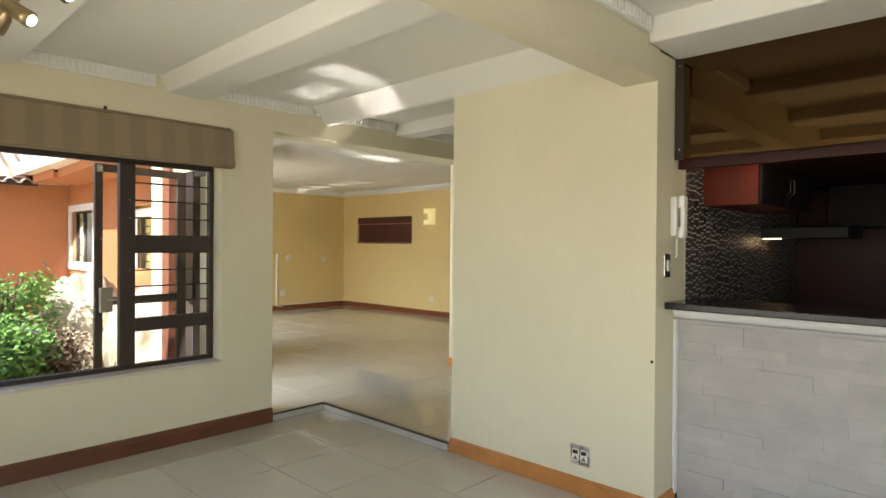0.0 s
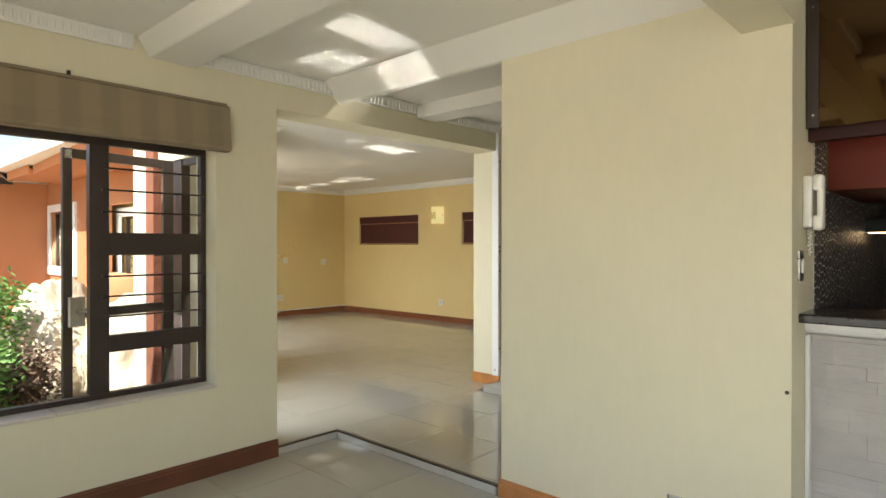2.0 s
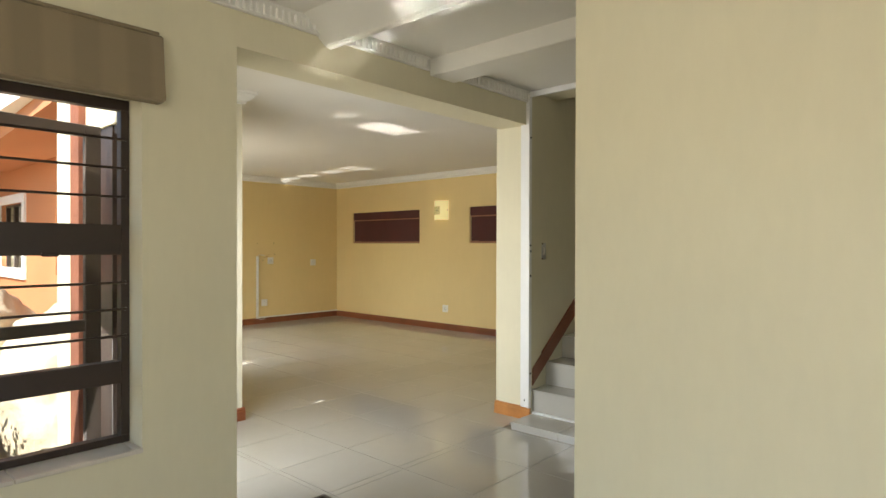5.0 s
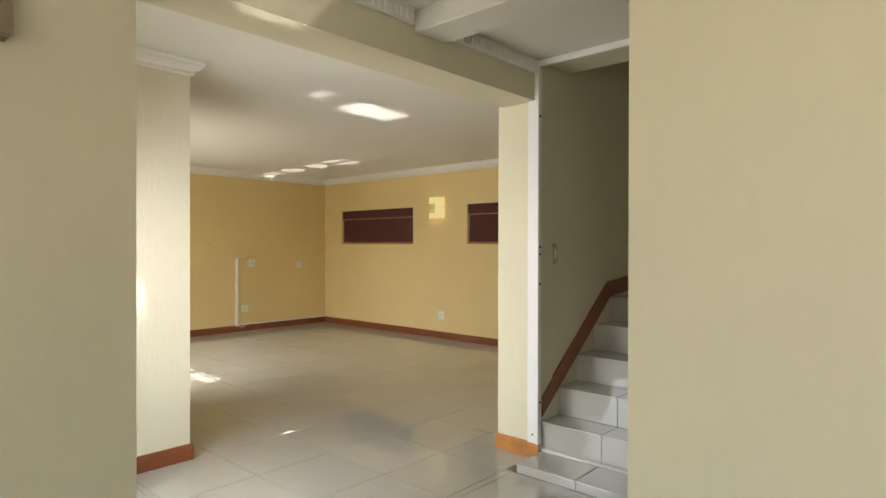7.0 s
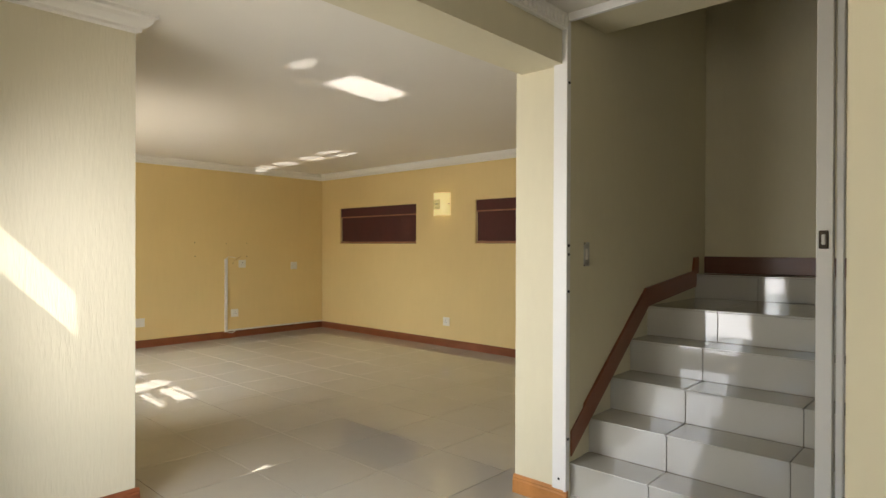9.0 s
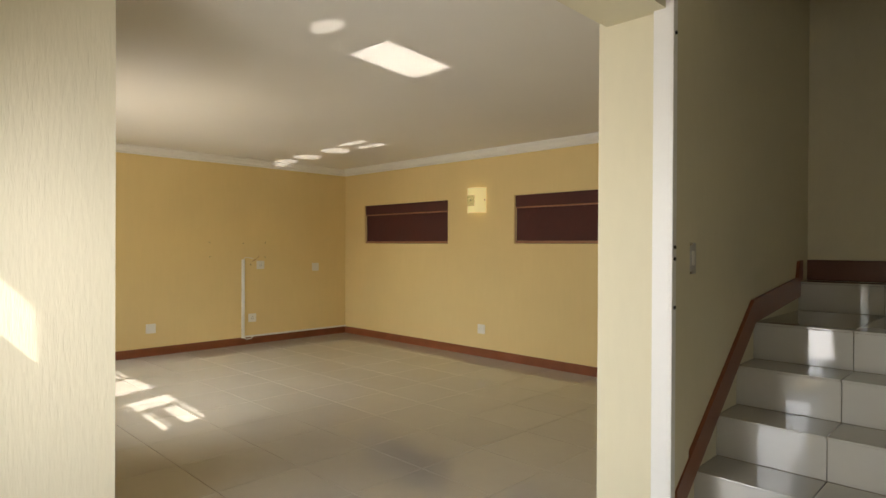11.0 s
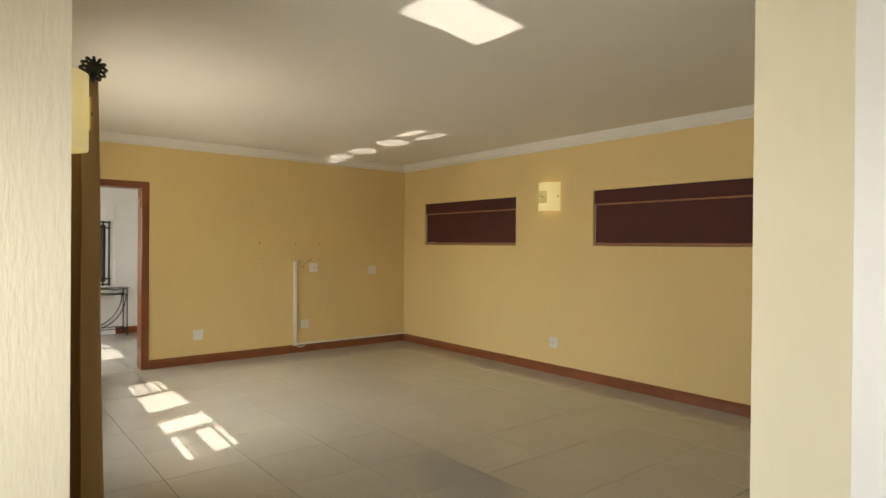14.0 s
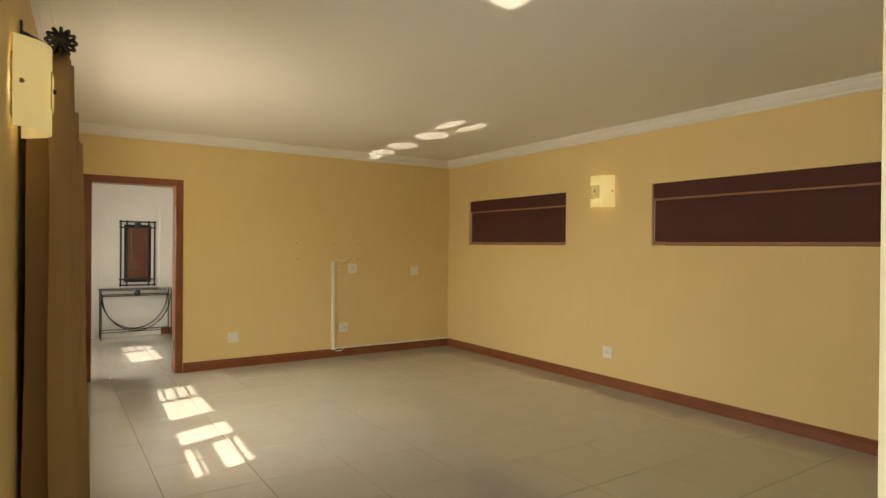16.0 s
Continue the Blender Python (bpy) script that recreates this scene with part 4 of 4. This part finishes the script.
# two heights made up to trim the sun wedge on wall_lit
under(door2, "sun_cut_panel", join_bm(rbox((-6.52, 3.435, 0.0), (-6.41, 3.465, 1.77), 0.003, 1), rbox((-6.408, 3.435, 0.0), (-6.335, 3.465, 2.01), 0.003, 1)), FRAME, "solid dark bronze side panel, stepped to cut the sun on the wall")
dl = part("door_leaf", join_bm(rbox((-0.016, 0.0, 0.01), (0.016, 0.085, 2.03), 0.003, 1), rbox((-0.016, 0.725, 0.01), (0.016, 0.785, 2.03), 0.003, 1),
                                rbox((-0.016, 0.085, 1.965), (0.016, 0.725, 2.03), 0.003, 1), rbox((-0.016, 0.085, 0.88), (0.016, 0.725, 0.945), 0.003, 1),
                                rbox((-0.016, 0.085, 0.01), (0.016, 0.725, 0.13), 0.003, 1)), LEAFFRAME, door2)
for z0, z1 in ((0.13, 0.88), (0.945, 1.965)):
    o = part("pane", boxes(((-0.002, 0.085, z0), (0.002, 0.725, z1))), GLASS, dl)
    o.visible_shadow = False
part("lock_box", rbox((-0.06, 0.665, 0.83), (-0.02, 0.76, 1.03), 0.004, 2), LOCKBOX, dl, "grey steel lock box")
part("handle", tube([(-0.06, 0.72, 0.93), (-0.09, 0.72, 0.93), (-0.095, 0.64, 0.93)], 0.008, 8), CHROME, dl, "chrome lever handle")
part("corner_clip", rbox((-0.024, 0.73, 1.96), (-0.019, 0.775, 2.02), 0.002, 1), CHROME, dl)
part("rivet", moved(lathe([(0.010, 0), (0.008, 0.004)], 8), pose(-0.02, 0.74, 1.42, 0, -90, 0)), CHROME, dl)
dl.matrix_basis = pose(-6.15 + 5.85, 3.36 - 3.45, 0, 0, 0, 188.5)

# ---- spotlights under the ceiling beam ----
spot = thing("spotlight_bar", (-3.45, 1.64, 2.45), "antique brass spotlight bar, lit, under the ceiling beam", "spotlight")
under(spot, "canopy", moved(lathe([(0.055, 0.0), (0.055, -0.012), (0.02, -0.03), (0.012, -0.05)], 20), pose(-3.45, 1.64, 2.45)), BRASS, smooth=True)
under(spot, "bar", tube([(-3.85 + 0.8 * k / 12, 1.60 + 0.07 * k / 12, 2.395 + 0.012 * math.sin(k / 12 * 2 * math.pi)) for k in range(13)], 0.009, 8), BRASS)
for x, y, tx, ty in ((-3.66, 1.625, 0.22, 0.30), (-3.27, 1.66, 0.25, 0.35), (-3.83, 1.60, -0.5, -0.1)):
    under(spot, "stem", tube([(x, y, 2.395), (x, y, 2.345)], 0.008, 8), BRASS)
    m = look((x, y, 2.33), (x + tx, y + ty, 2.10))
    head = under(spot, "lamp_head", moved(lathe([(0.004, 0.075), (0.020, 0.06), (0.031, 0.02), (0.034, -0.03), (0.036, -0.055)], 18), m), BRASS, smooth=True)
    under(spot, "bulb", moved(lathe([(0.018, -0.050), (0.024, -0.058), (0.021, -0.067), (0.008, -0.073)], 18), m), BULB, smooth=True)

# ---- kitchen hatch ----
counter = thing("worktop", (0.4, 4.45, 1.055), "black polished granite worktop on the hatch wall", "worktop")
under(counter, "slab", rbox((-2.10, 4.235, 1.052), (3.0, 4.70, 1.09), 0.006, 2), GRANITE)
structure("trim_counter", extrude([(0, 0), (-0.03, 0.012), (-0.045, 0.03), (-0.055, 0.062), (0, 0.062)], (-2.08, 4.40, 0.99), (3.0, 4.40, 0.99)), WHITE, "white moulding under the worktop", "moulding")
structure("trim_edge", rbox((-2.079, 4.345, DZ), (-2.062, 4.40, 0.99), 0.004, 1), WHITE, "white bead beside the stone", "trim")
panel = thing("bronze_glass_panel", (0.4, 4.35, 1.87), "bronze tinted mirror glass panel over the hatch", "glass panel")
under(panel, "glass", rbox((-2.03, 4.345, 1.875), (2.99, 4.353, 2.435), 0.002, 1), BRONZE)
under(panel, "edge_strip", rbox((-2.076, 4.34, 1.875), (-2.03, 4.356, 2.435), 0.002, 1), FRAME)
for z in (1.93, 2.39):
    under(panel, "screw", moved(lathe([(0.006, 0), (0.005, 0.003)], 8), pose(-2.05, 4.339, z, 90, 0, 0)), CHROME)
structure("kitchen_soffit", boxes(((-2.08, 4.46, 1.88), (3.0, 7.0, 2.0)), ((-2.08, 4.40, 1.83), (3.0, 4.46, CD))), CABINET, "dark red wooden soffit of the kitchen", "soffit")
light1 = thing("downlight", (-1.66, 4.65, 1.88), "lit recessed downlight in the soffit", "downlight", "kitchen downlights")
under(light1, "ring", moved(lathe([(0.045, 0.0), (0.045, -0.006), (0.034, -0.008), (0.032, -0.002)], 20), pose(-1.66, 4.65, 1.88)), CHROME)
under(light1, "bulb", moved(lathe([(0.031, -0.001), (0.028, -0.006), (0.01, -0.008)], 20), pose(-1.66, 4.65, 1.88)), DOWNLIGHT)
copy_thing(light1, pose(-0.8, 5.6, 1.88))
for x, y in ((-1.66, 4.65), (-1.97, 6.10)):
    glowlamp = new("kitchen_lamp", bpy.data.lights.new("kitchen_lamp", "POINT"))
    glowlamp.data.energy, glowlamp.data.color, glowlamp.data.shadow_soft_size = (0.35 if y < 5 else 0.08), (1.0, 0.62, 0.32), 0.03
    glowlamp.location = (x, y, 1.84 if y < 5 else 1.42)


def cabinet(name, lo, hi, face, doors, label, material=CABINET, front=None):
    """A cabinet with doors on its face ('-y' or '+x')."""
    e = thing(name, ((lo[0] + hi[0]) / 2, (lo[1] + hi[1]) / 2, lo[2]), label, "cabinet", "kitchen cabinets")
    under(e, "body", rbox(lo, hi, 0.003, 1), material)
    material = front or material
    for k in range(doors):
        if face == "-y":
            w = (hi[0] - lo[0]) / doors
            d = under(e, "door", rbox((lo[0] + k * w + 0.003, lo[1] - 0.02, lo[2] + 0.003), (lo[0] + (k + 1) * w - 0.003, lo[1] - 0.001, hi[2] - 0.003), 0.004, 1), material)
            hx = lo[0] + k * w + (w - 0.05 if k % 2 == 0 else 0.05)
            hb = tube([(hx, lo[1] - 0.02, lo[2] + 0.08), (hx, lo[1] - 0.045, lo[2] + 0.10), (hx, lo[1] - 0.045, lo[2] + 0.18), (hx, lo[1] - 0.02, lo[2] + 0.20)], 0.005, 6)
        else:
            w = (hi[1] - lo[1]) / doors
            d = under(e, "door", rbox((hi[0] + 0.001, lo[1] + k * w + 0.003, lo[2] + 0.003), (hi[0] + 0.02, lo[1] + (k + 1) * w - 0.003, hi[2] - 0.003), 0.004, 1), material)
            hy = lo[1] + k * w + (w - 0.05 if k % 2 == 0 else 0.05)
            hb = tube([(hi[0] + 0.02, hy, lo[2] + 0.08), (hi[0] + 0.045, hy, lo[2] + 0.10), (hi[0] + 0.045, hy, lo[2] + 0.18), (hi[0] + 0.02, hy, lo[2] + 0.20)], 0.005, 6)
        bmesh.ops.translate(hb, verts=hb.verts[:], vec=-Vector(e.location))
        part("handle", hb, SLATE, d, "slim dark metal handle")
    return e


cabinet("wall_cabinet", (-2.079, 4.78, 1.64), (-1.77, 5.9, 1.879), "+x", 2, "red wall cabinet with nearly black doors over the mosaic", REDSIDE, CABDARK)
cabinet("wall_cabinet", (-1.75, 6.55, 1.55), (-0.85, 6.95, 1.879), "-y", 2, "nearly black wall cabinet in the kitchen corner", CABDARK)
cabinet("tall_cabinet", (-0.80, 6.4, DZ), (0.6, 6.95, 1.879), "-y", 2, "tall dark red-brown kitchen cabinet")
cabinet("base_cabinet", (-2.079, 6.35, DZ), (-0.82, 6.95, 0.86), "-y", 3, "dark kitchen base cabinet", CABDARK)
hood = thing("cooker_hood", (-1.7, 6.3, 1.42), "black cooker hood with a small light", "cooker hood")
under(hood, "canopy", rbox((-2.079, 5.95, 1.46), (-1.52, 6.5, 1.54), 0.008, 2), BLACK)
under(hood, "light", rbox((-2.06, 5.97, 1.452), (-1.95, 6.03, 1.461), 0.002, 1), DOWNLIGHT)
top2 = thing("worktop", (-1.4, 6.6, 0.86), "black granite worktop along the kitchen back", "worktop")
under(top2, "slab", rbox((-2.079, 6.3, 0.86), (-0.82, 6.95, 0.90), 0.005, 2), GRANITE)
phone = thing("intercom_handset", (-2.08, 4.335, 1.55), "cream intercom handset on the wall beside the hatch", "intercom")
under(phone, "base", rbox((-2.079, 4.29, 1.45), (-2.045, 4.385, 1.67), 0.01, 3), PLASTIC)
under(phone, "handset", join_bm(rbox((-2.045, 4.30, 1.605), (-2.005, 4.36, 1.675), 0.014, 3), rbox((-2.045, 4.30, 1.44), (-2.005, 4.36, 1.505), 0.014, 3), rbox((-2.03, 4.305, 1.48), (-2.005, 4.355, 1.63), 0.010, 3)), PLASTIC, smooth=True)
under(phone, "cord", tube([(-2.06 + 0.008 * math.cos(k * 1.3), 4.34 + 0.008 * math.sin(k * 1.3), 1.45 - 0.0035 * k) for k in range(34)], 0.003, 5), PLASTIC)
stopper = thing("door_stop", (-2.085, 4.112, 0.78), "small dark knob at the wall corner", "door stop")
under(stopper, "knob", moved(lathe([(0.005, 0), (0.008, 0.004), (0.008, 0.009), (0.004, 0.012)], 12), pose(-2.095, 4.121, 0.78, 90, 0, 0)), SLATE)

# mosaic on the kitchen side wall
mosaic = structure("wall_mosaic", boxes(((-2.079, 4.50, 0.9), (-2.074, 6.99, 1.88))), MORTAR, "dark brown mosaic tiles behind the counter", "mosaic")
rnd = random.Random(4)
bms = [bmesh.new() for _ in MOSAICS]
y = 4.504
count = 0
piece = {}
while y < 6.95:
    z = (1.095 if y < 4.7 else 0.91) - rnd.random() * 0.03
    while z < 1.92:
        h = rnd.choice((0.021, 0.034, 0.046))
        k = rnd.randrange(3)
        if y < 4.78 and count < 290:
            if (h, k) not in piece:
                piece[(h, k)] = mesh_of("mosaic_tile", rbox((0, 0, 0), (0.004, 0.032, h), 0.001, 1), MOSAICS[k])
            o = new("mosaic_tile", piece[(h, k)])
            o.parent = mosaic
            o.location = (-2.074, y, z)
            count += 1
        else:
            add_box(bms[k], (-2.0745, y, z), (-2.070, y + 0.032, min(z + h, 1.925)))
        z += h + 0.008
    y += 0.040
for k, b in enumerate(bms):
    tagged(part("mosaic_tiles", b, MOSAICS[k], mosaic), kind="stuff")

# split stone cladding under the hatch
rnd = random.Random(11)
z = DZ
kitchen_front = bpy.data.objects["wall_kitchen_front"]
far = bmesh.new()
while z < 0.985:
    h = min(rnd.choice((0.05, 0.055, 0.075, 0.1)), 0.99 - z)
    x = -2.062 - rnd.random() * 0.1
    while x < 2.99:
        w = rnd.choice((0.14, 0.2, 0.26, 0.34, 0.45))
        x0, x1 = max(x, -2.062), min(x + w, 2.99)
        x += w
        if x1 - x0 < 0.02:
            continue
        d = 4.385 - rnd.random() ** 4 * 0.012
        if x0 < -0.2:
            bm = boxes(((x0 + 0.0003, d, z + 0.0003), (x1 - 0.0003, 4.40, z + h - 0.0003)))
            for v in bm.verts:
                if v.co.y < 4.39:
                    v.co.y += (rnd.random() - 0.5) * 0.005
            part("stone", bm, STONE, kitchen_front)
        else:
            add_box(far, (x0 + 0.0003, d, z + 0.0003), (x1 - 0.0003, 4.40, z + h - 0.0003))
    z += h
tagged(part("stones", far, STONE, kitchen_front), kind="stuff")

# ---- the courtyard ----
structure("wing_wall", boxes(((-13.9, -6.0, -0.37), (-13.6, 4.32, 2.45))), ORANGE, "terracotta plaster wall of the far wing", "wall")
skewed.append(structure("eave_living", boxes(((-11.7, 3.46, 2.42), (-6.95, 4.32, 2.50)), ((-11.7, 3.44, 2.42), (-6.95, 3.46, 2.56))), ORANGE, "terracotta painted eave of the living wing", "eave"))
structure("eave_hall", boxes(((-13.0, 3.64, 2.42), (-11.70, 4.32, 2.50)), ((-13.0, 3.62, 2.42), (-11.70, 3.64, 2.56))), ORANGE, "terracotta painted eave over the hall window", "eave")
turn = pose(-6.68, 4.535, 0, 0, 0, -2.8) @ pose(6.68, -4.535, 0)
for ob in skewed:
    ob.matrix_basis = turn @ ob.matrix_basis
# added out of view: blocks the sun towards the passage
structure("sun_block_slab", boxes(((-5.88, -3.0, 2.47), (-5.32, 3.40, 2.55))), ORANGE, "unseen terracotta slab added to keep sun off the passage floor", "eave")
structure("eave_wing", boxes(((-13.6, -6.0, 2.42), (-13.05, 3.70, 2.47)), ((-13.05, -6.0, 2.36), (-13.02, 3.70, 2.50))), FRAME, "dark gutter and eave of the far wing", "eave")
roof = thing("tiled_roof", (-13.5, 0, 2.5), "weathered clay tile roof of the far wing", "roof", kind="structure")
under(roof, "deck", boxes(((-17.8, -6.0, 2.40), (-13.7, 3.70, 2.46))), FRAME)


def roof_tile_mesh():
    bm = bmesh.new()
    N = 10
    rows = []
    for a in (0.0, 0.36):
        row = []
        for k in range(N + 1):
            s = k / N
            z = 0.055 * math.sin(math.pi * min(1, s / 0.62)) if s < 0.62 else -0.022 * math.sin(math.pi * (s - 0.62) / 0.38)
            row.append((a, s * 0.27, z))
        rows.append(row)
    top = [[bm.verts.new((x, y, z)) for x, y, z in r] for r in rows]
    low = [[bm.verts.new((x, y, z - 0.014)) for x, y, z in r] for r in rows]
    for k in range(N):
        bm.faces.new((top[0][k], top[0][k + 1], top[1][k + 1], top[1][k]))
        bm.faces.new((low[0][k], low[1][k], low[1][k + 1], low[0][k + 1]))
        bm.faces.new((top[0][k], low[0][k], low[0][k + 1], top[0][k + 1]))
        bm.faces.new((top[1][k], top[1][k + 1], low[1][k + 1], low[1][k]))
    bm.faces.new((top[0][0], top[1][0], low[1][0], low[0][0]))
    bm.faces.new((top[0][N], low[0][N], low[1][N], top[1][N]))
    bmesh.ops.recalc_face_normals(bm, faces=bm.faces[:])
    return mesh_of("roof_tile", bm, ROOFTILE)


RT = roof_tile_mesh()
slope = math.tan(radians(25))
for i in range(10):
    for j in range(15):
        o = new("roof_tile", RT)
        o.parent = roof
        x = -13.00 - i * 0.29
        o.matrix_basis = pose(x - 0.30 + 13.5, 3.68 - (j + 1) * 0.235, (-13.05 - x) * slope + 0.10 - 0.0, 0, 25, 0)


# boulder, shrubs
def boulder(name, at, size, seed, label):
    bm = bmesh.new()
    bmesh.ops.create_icosphere(bm, subdivisions=5, radius=1.0)
    for v in bm.verts:
        n1 = noise.noise(v.co * 1.3 + Vector((seed, 0, 0)))
        n2 = noise.noise(v.co * 4.0 + Vector((seed, 5, 0)))
        n3 = noise.noise(v.co * 11.0 + Vector((seed, 9, 3)))
        v.co *= 1 + 0.22 * n1 + 0.07 * n2 + 0.03 * n3
        v.co = Vector((v.co.x * size[0], v.co.y * size[1], max(v.co.z, -0.6) * size[2]))
    o = part(name, bm, ROCK, smooth=True)
    o.location = at
    tagged(o, label, "boulder", "garden boulders")


boulder("boulder", (-8.35, 3.15, 0.12), (0.62, 0.48, 1.0), 2.0, "large pale sunlit boulder beside the shrubs")
boulder("boulder", (-7.75, 3.62, -0.02), (0.85, 0.55, 0.85), 7.0, "low pale sunlit boulder by the wall")


def shrub(name, at, size, leaves, leaf_size, material, label, flowers=0, seed=1):
    rng = random.Random(seed)
    e = thing(name, at, label, "shrub", "courtyard shrubs")
    stems = bmesh.new()
    for k in range(16):
        a = rng.random() * 6.28
        tip = Vector((math.cos(a) * size[0] * 0.6 * rng.random(), math.sin(a) * size[1] * 0.6 * rng.random(), size[2] * (0.6 + 0.4 * rng.random())))
        mid = tip * 0.5 + Vector((rng.uniform(-0.05, 0.05), rng.uniform(-0.05, 0.05), 0))
        t = tube([(0.04 * math.cos(a), 0.04 * math.sin(a), 0), mid, tip], 0.008, 5)
        stems = join_bm(stems, t)
    part("stems", stems, DRYLEAF, e)
    bm, fl = bmesh.new(), bmesh.new()
    clumps = [Vector((rng.gauss(0, 0.42) * size[0], rng.gauss(0, 0.42) * size[1], size[2] * (0.12 + 0.85 * rng.random()))) for _ in range(46)]
    verts, faces = [], []
    for k in range(leaves):
        c = rng.choice(clumps)
        p = c + Vector((rng.gauss(0, 0.09), rng.gauss(0, 0.09), rng.gauss(0, 0.08)))
        if p.z < 0.02:
            p.z = 0.02 + rng.random() * 0.1
        q = Euler((rng.uniform(-1.2, 1.2), rng.uniform(-1.2, 1.2), rng.random() * 6.28)).to_matrix()
        s = leaf_size * rng.uniform(0.6, 1.3)
        base = len(verts)
        for u, v, w in ((0, -1, 0), (0.42, -0.2, 0.12), (0.3, 0.5, 0.1), (0, 1, 0), (-0.3, 0.5, 0.1), (-0.42, -0.2, 0.12)):
            verts.append(p + q @ (Vector((u, v, w)) * s))
        faces += [(base, base + 1, base + 2, base + 3), (base, base + 3, base + 4, base + 5)]
    me = bpy.data.meshes.new("crown")
    me.from_pydata(verts, [], faces)
    me.materials.append(material)
    crown = new("crown", me)
    crown.parent = e
    for k in range(flowers):
        c = rng.choice(clumps)
        p = c + Vector((rng.gauss(0, 0.1), rng.gauss(0, 0.1), 0.06 + abs(rng.gauss(0, 0.06))))
        for q in range(7):
            d = p + Vector((rng.gauss(0, 0.014), rng.gauss(0, 0.014), rng.gauss(0, 0.014)))
            s = 0.012
            vs = [fl.verts.new(d + Vector(o) * s) for o in ((1, 0, 0), (0, 1, 0.4), (-1, 0, 0), (0, -1, 0.4))]
            fl.faces.new(vs)
    if flowers:
        part("flowers", fl, FLOWER, e, "small mauve flower heads")
    else:
        fl.free()


shrub("shrub", (-6.85, 2.02, -0.37), (0.52, 0.42, 1.05), 9000, 0.030, LEAF, "bushy green shrub with small mauve flowers", 60, 3)
shrub("shrub", (-7.9, 2.25, -0.37), (0.50, 0.45, 1.45), 8000, 0.032, LEAF, "taller green shrub with mauve flowers behind", 80, 5)
shrub("dry_shrub", (-7.35, 2.62, -0.37), (0.22, 0.20, 0.85), 3500, 0.028, DRYLEAF, "low brown dry twiggy shrub", 0, 8)


# ---- floor tiles, one by one ----
TX, TY, GAP = 0.547, 0.522, 0.0045
tile_mesh = {}


def tile(parent, x0, x1, y0, y1, z):
    key = (round(x1 - x0, 3), round(y1 - y0, 3))
    if key[0] < 0.02 or key[1] < 0.02:
        return
    if key not in tile_mesh:
        tile_mesh[key] = mesh_of("floor_tile", rbox((0, 0, -0.008), (x1 - x0 - GAP, y1 - y0 - GAP, 0), 0.0004, 1), TILE)
    o = new("floor_tile", tile_mesh[key])
    o.parent = parent
    o.location = (x0 + GAP / 2, y0 + GAP / 2, z)


def lay(parent, x0, x1, y0, y1, ax, ay, z):
    xs = [x0, *[ax + k * TX for k in range(-60, 60) if x0 + 0.001 < ax + k * TX < x1 - 0.001], x1]
    ys = [y0, *[ay + k * TY for k in range(-60, 60) if y0 + 0.001 < ay + k * TY < y1 - 0.001], y1]
    for a, b in zip(xs, xs[1:]):
        for c, d in zip(ys, ys[1:]):
            tile(parent, a, b, c, d, z)


lay(floor_dining, -5.056, 3.0, 0.0, 4.104, -4.14, 3.085, DZ)
lay(floor_dining, -2.08, 3.0, 4.5, 6.4, -4.14, 3.085, DZ)
lay(floor_living, -11.68, -5.078, 4.126, 9.31, -5.57, 5.205, 0.0)
lay(floor_living, -5.078, -3.55, 4.126, 5.76, -5.57, 5.205, 0.0)
lay(floor_living, -6.68, -5.078, 3.45, 4.126, -5.57, 5.205, 0.0)
lay(floor_living, -14.75, -11.68, 4.55, 9.4, -5.57, 5.205, 0.0)
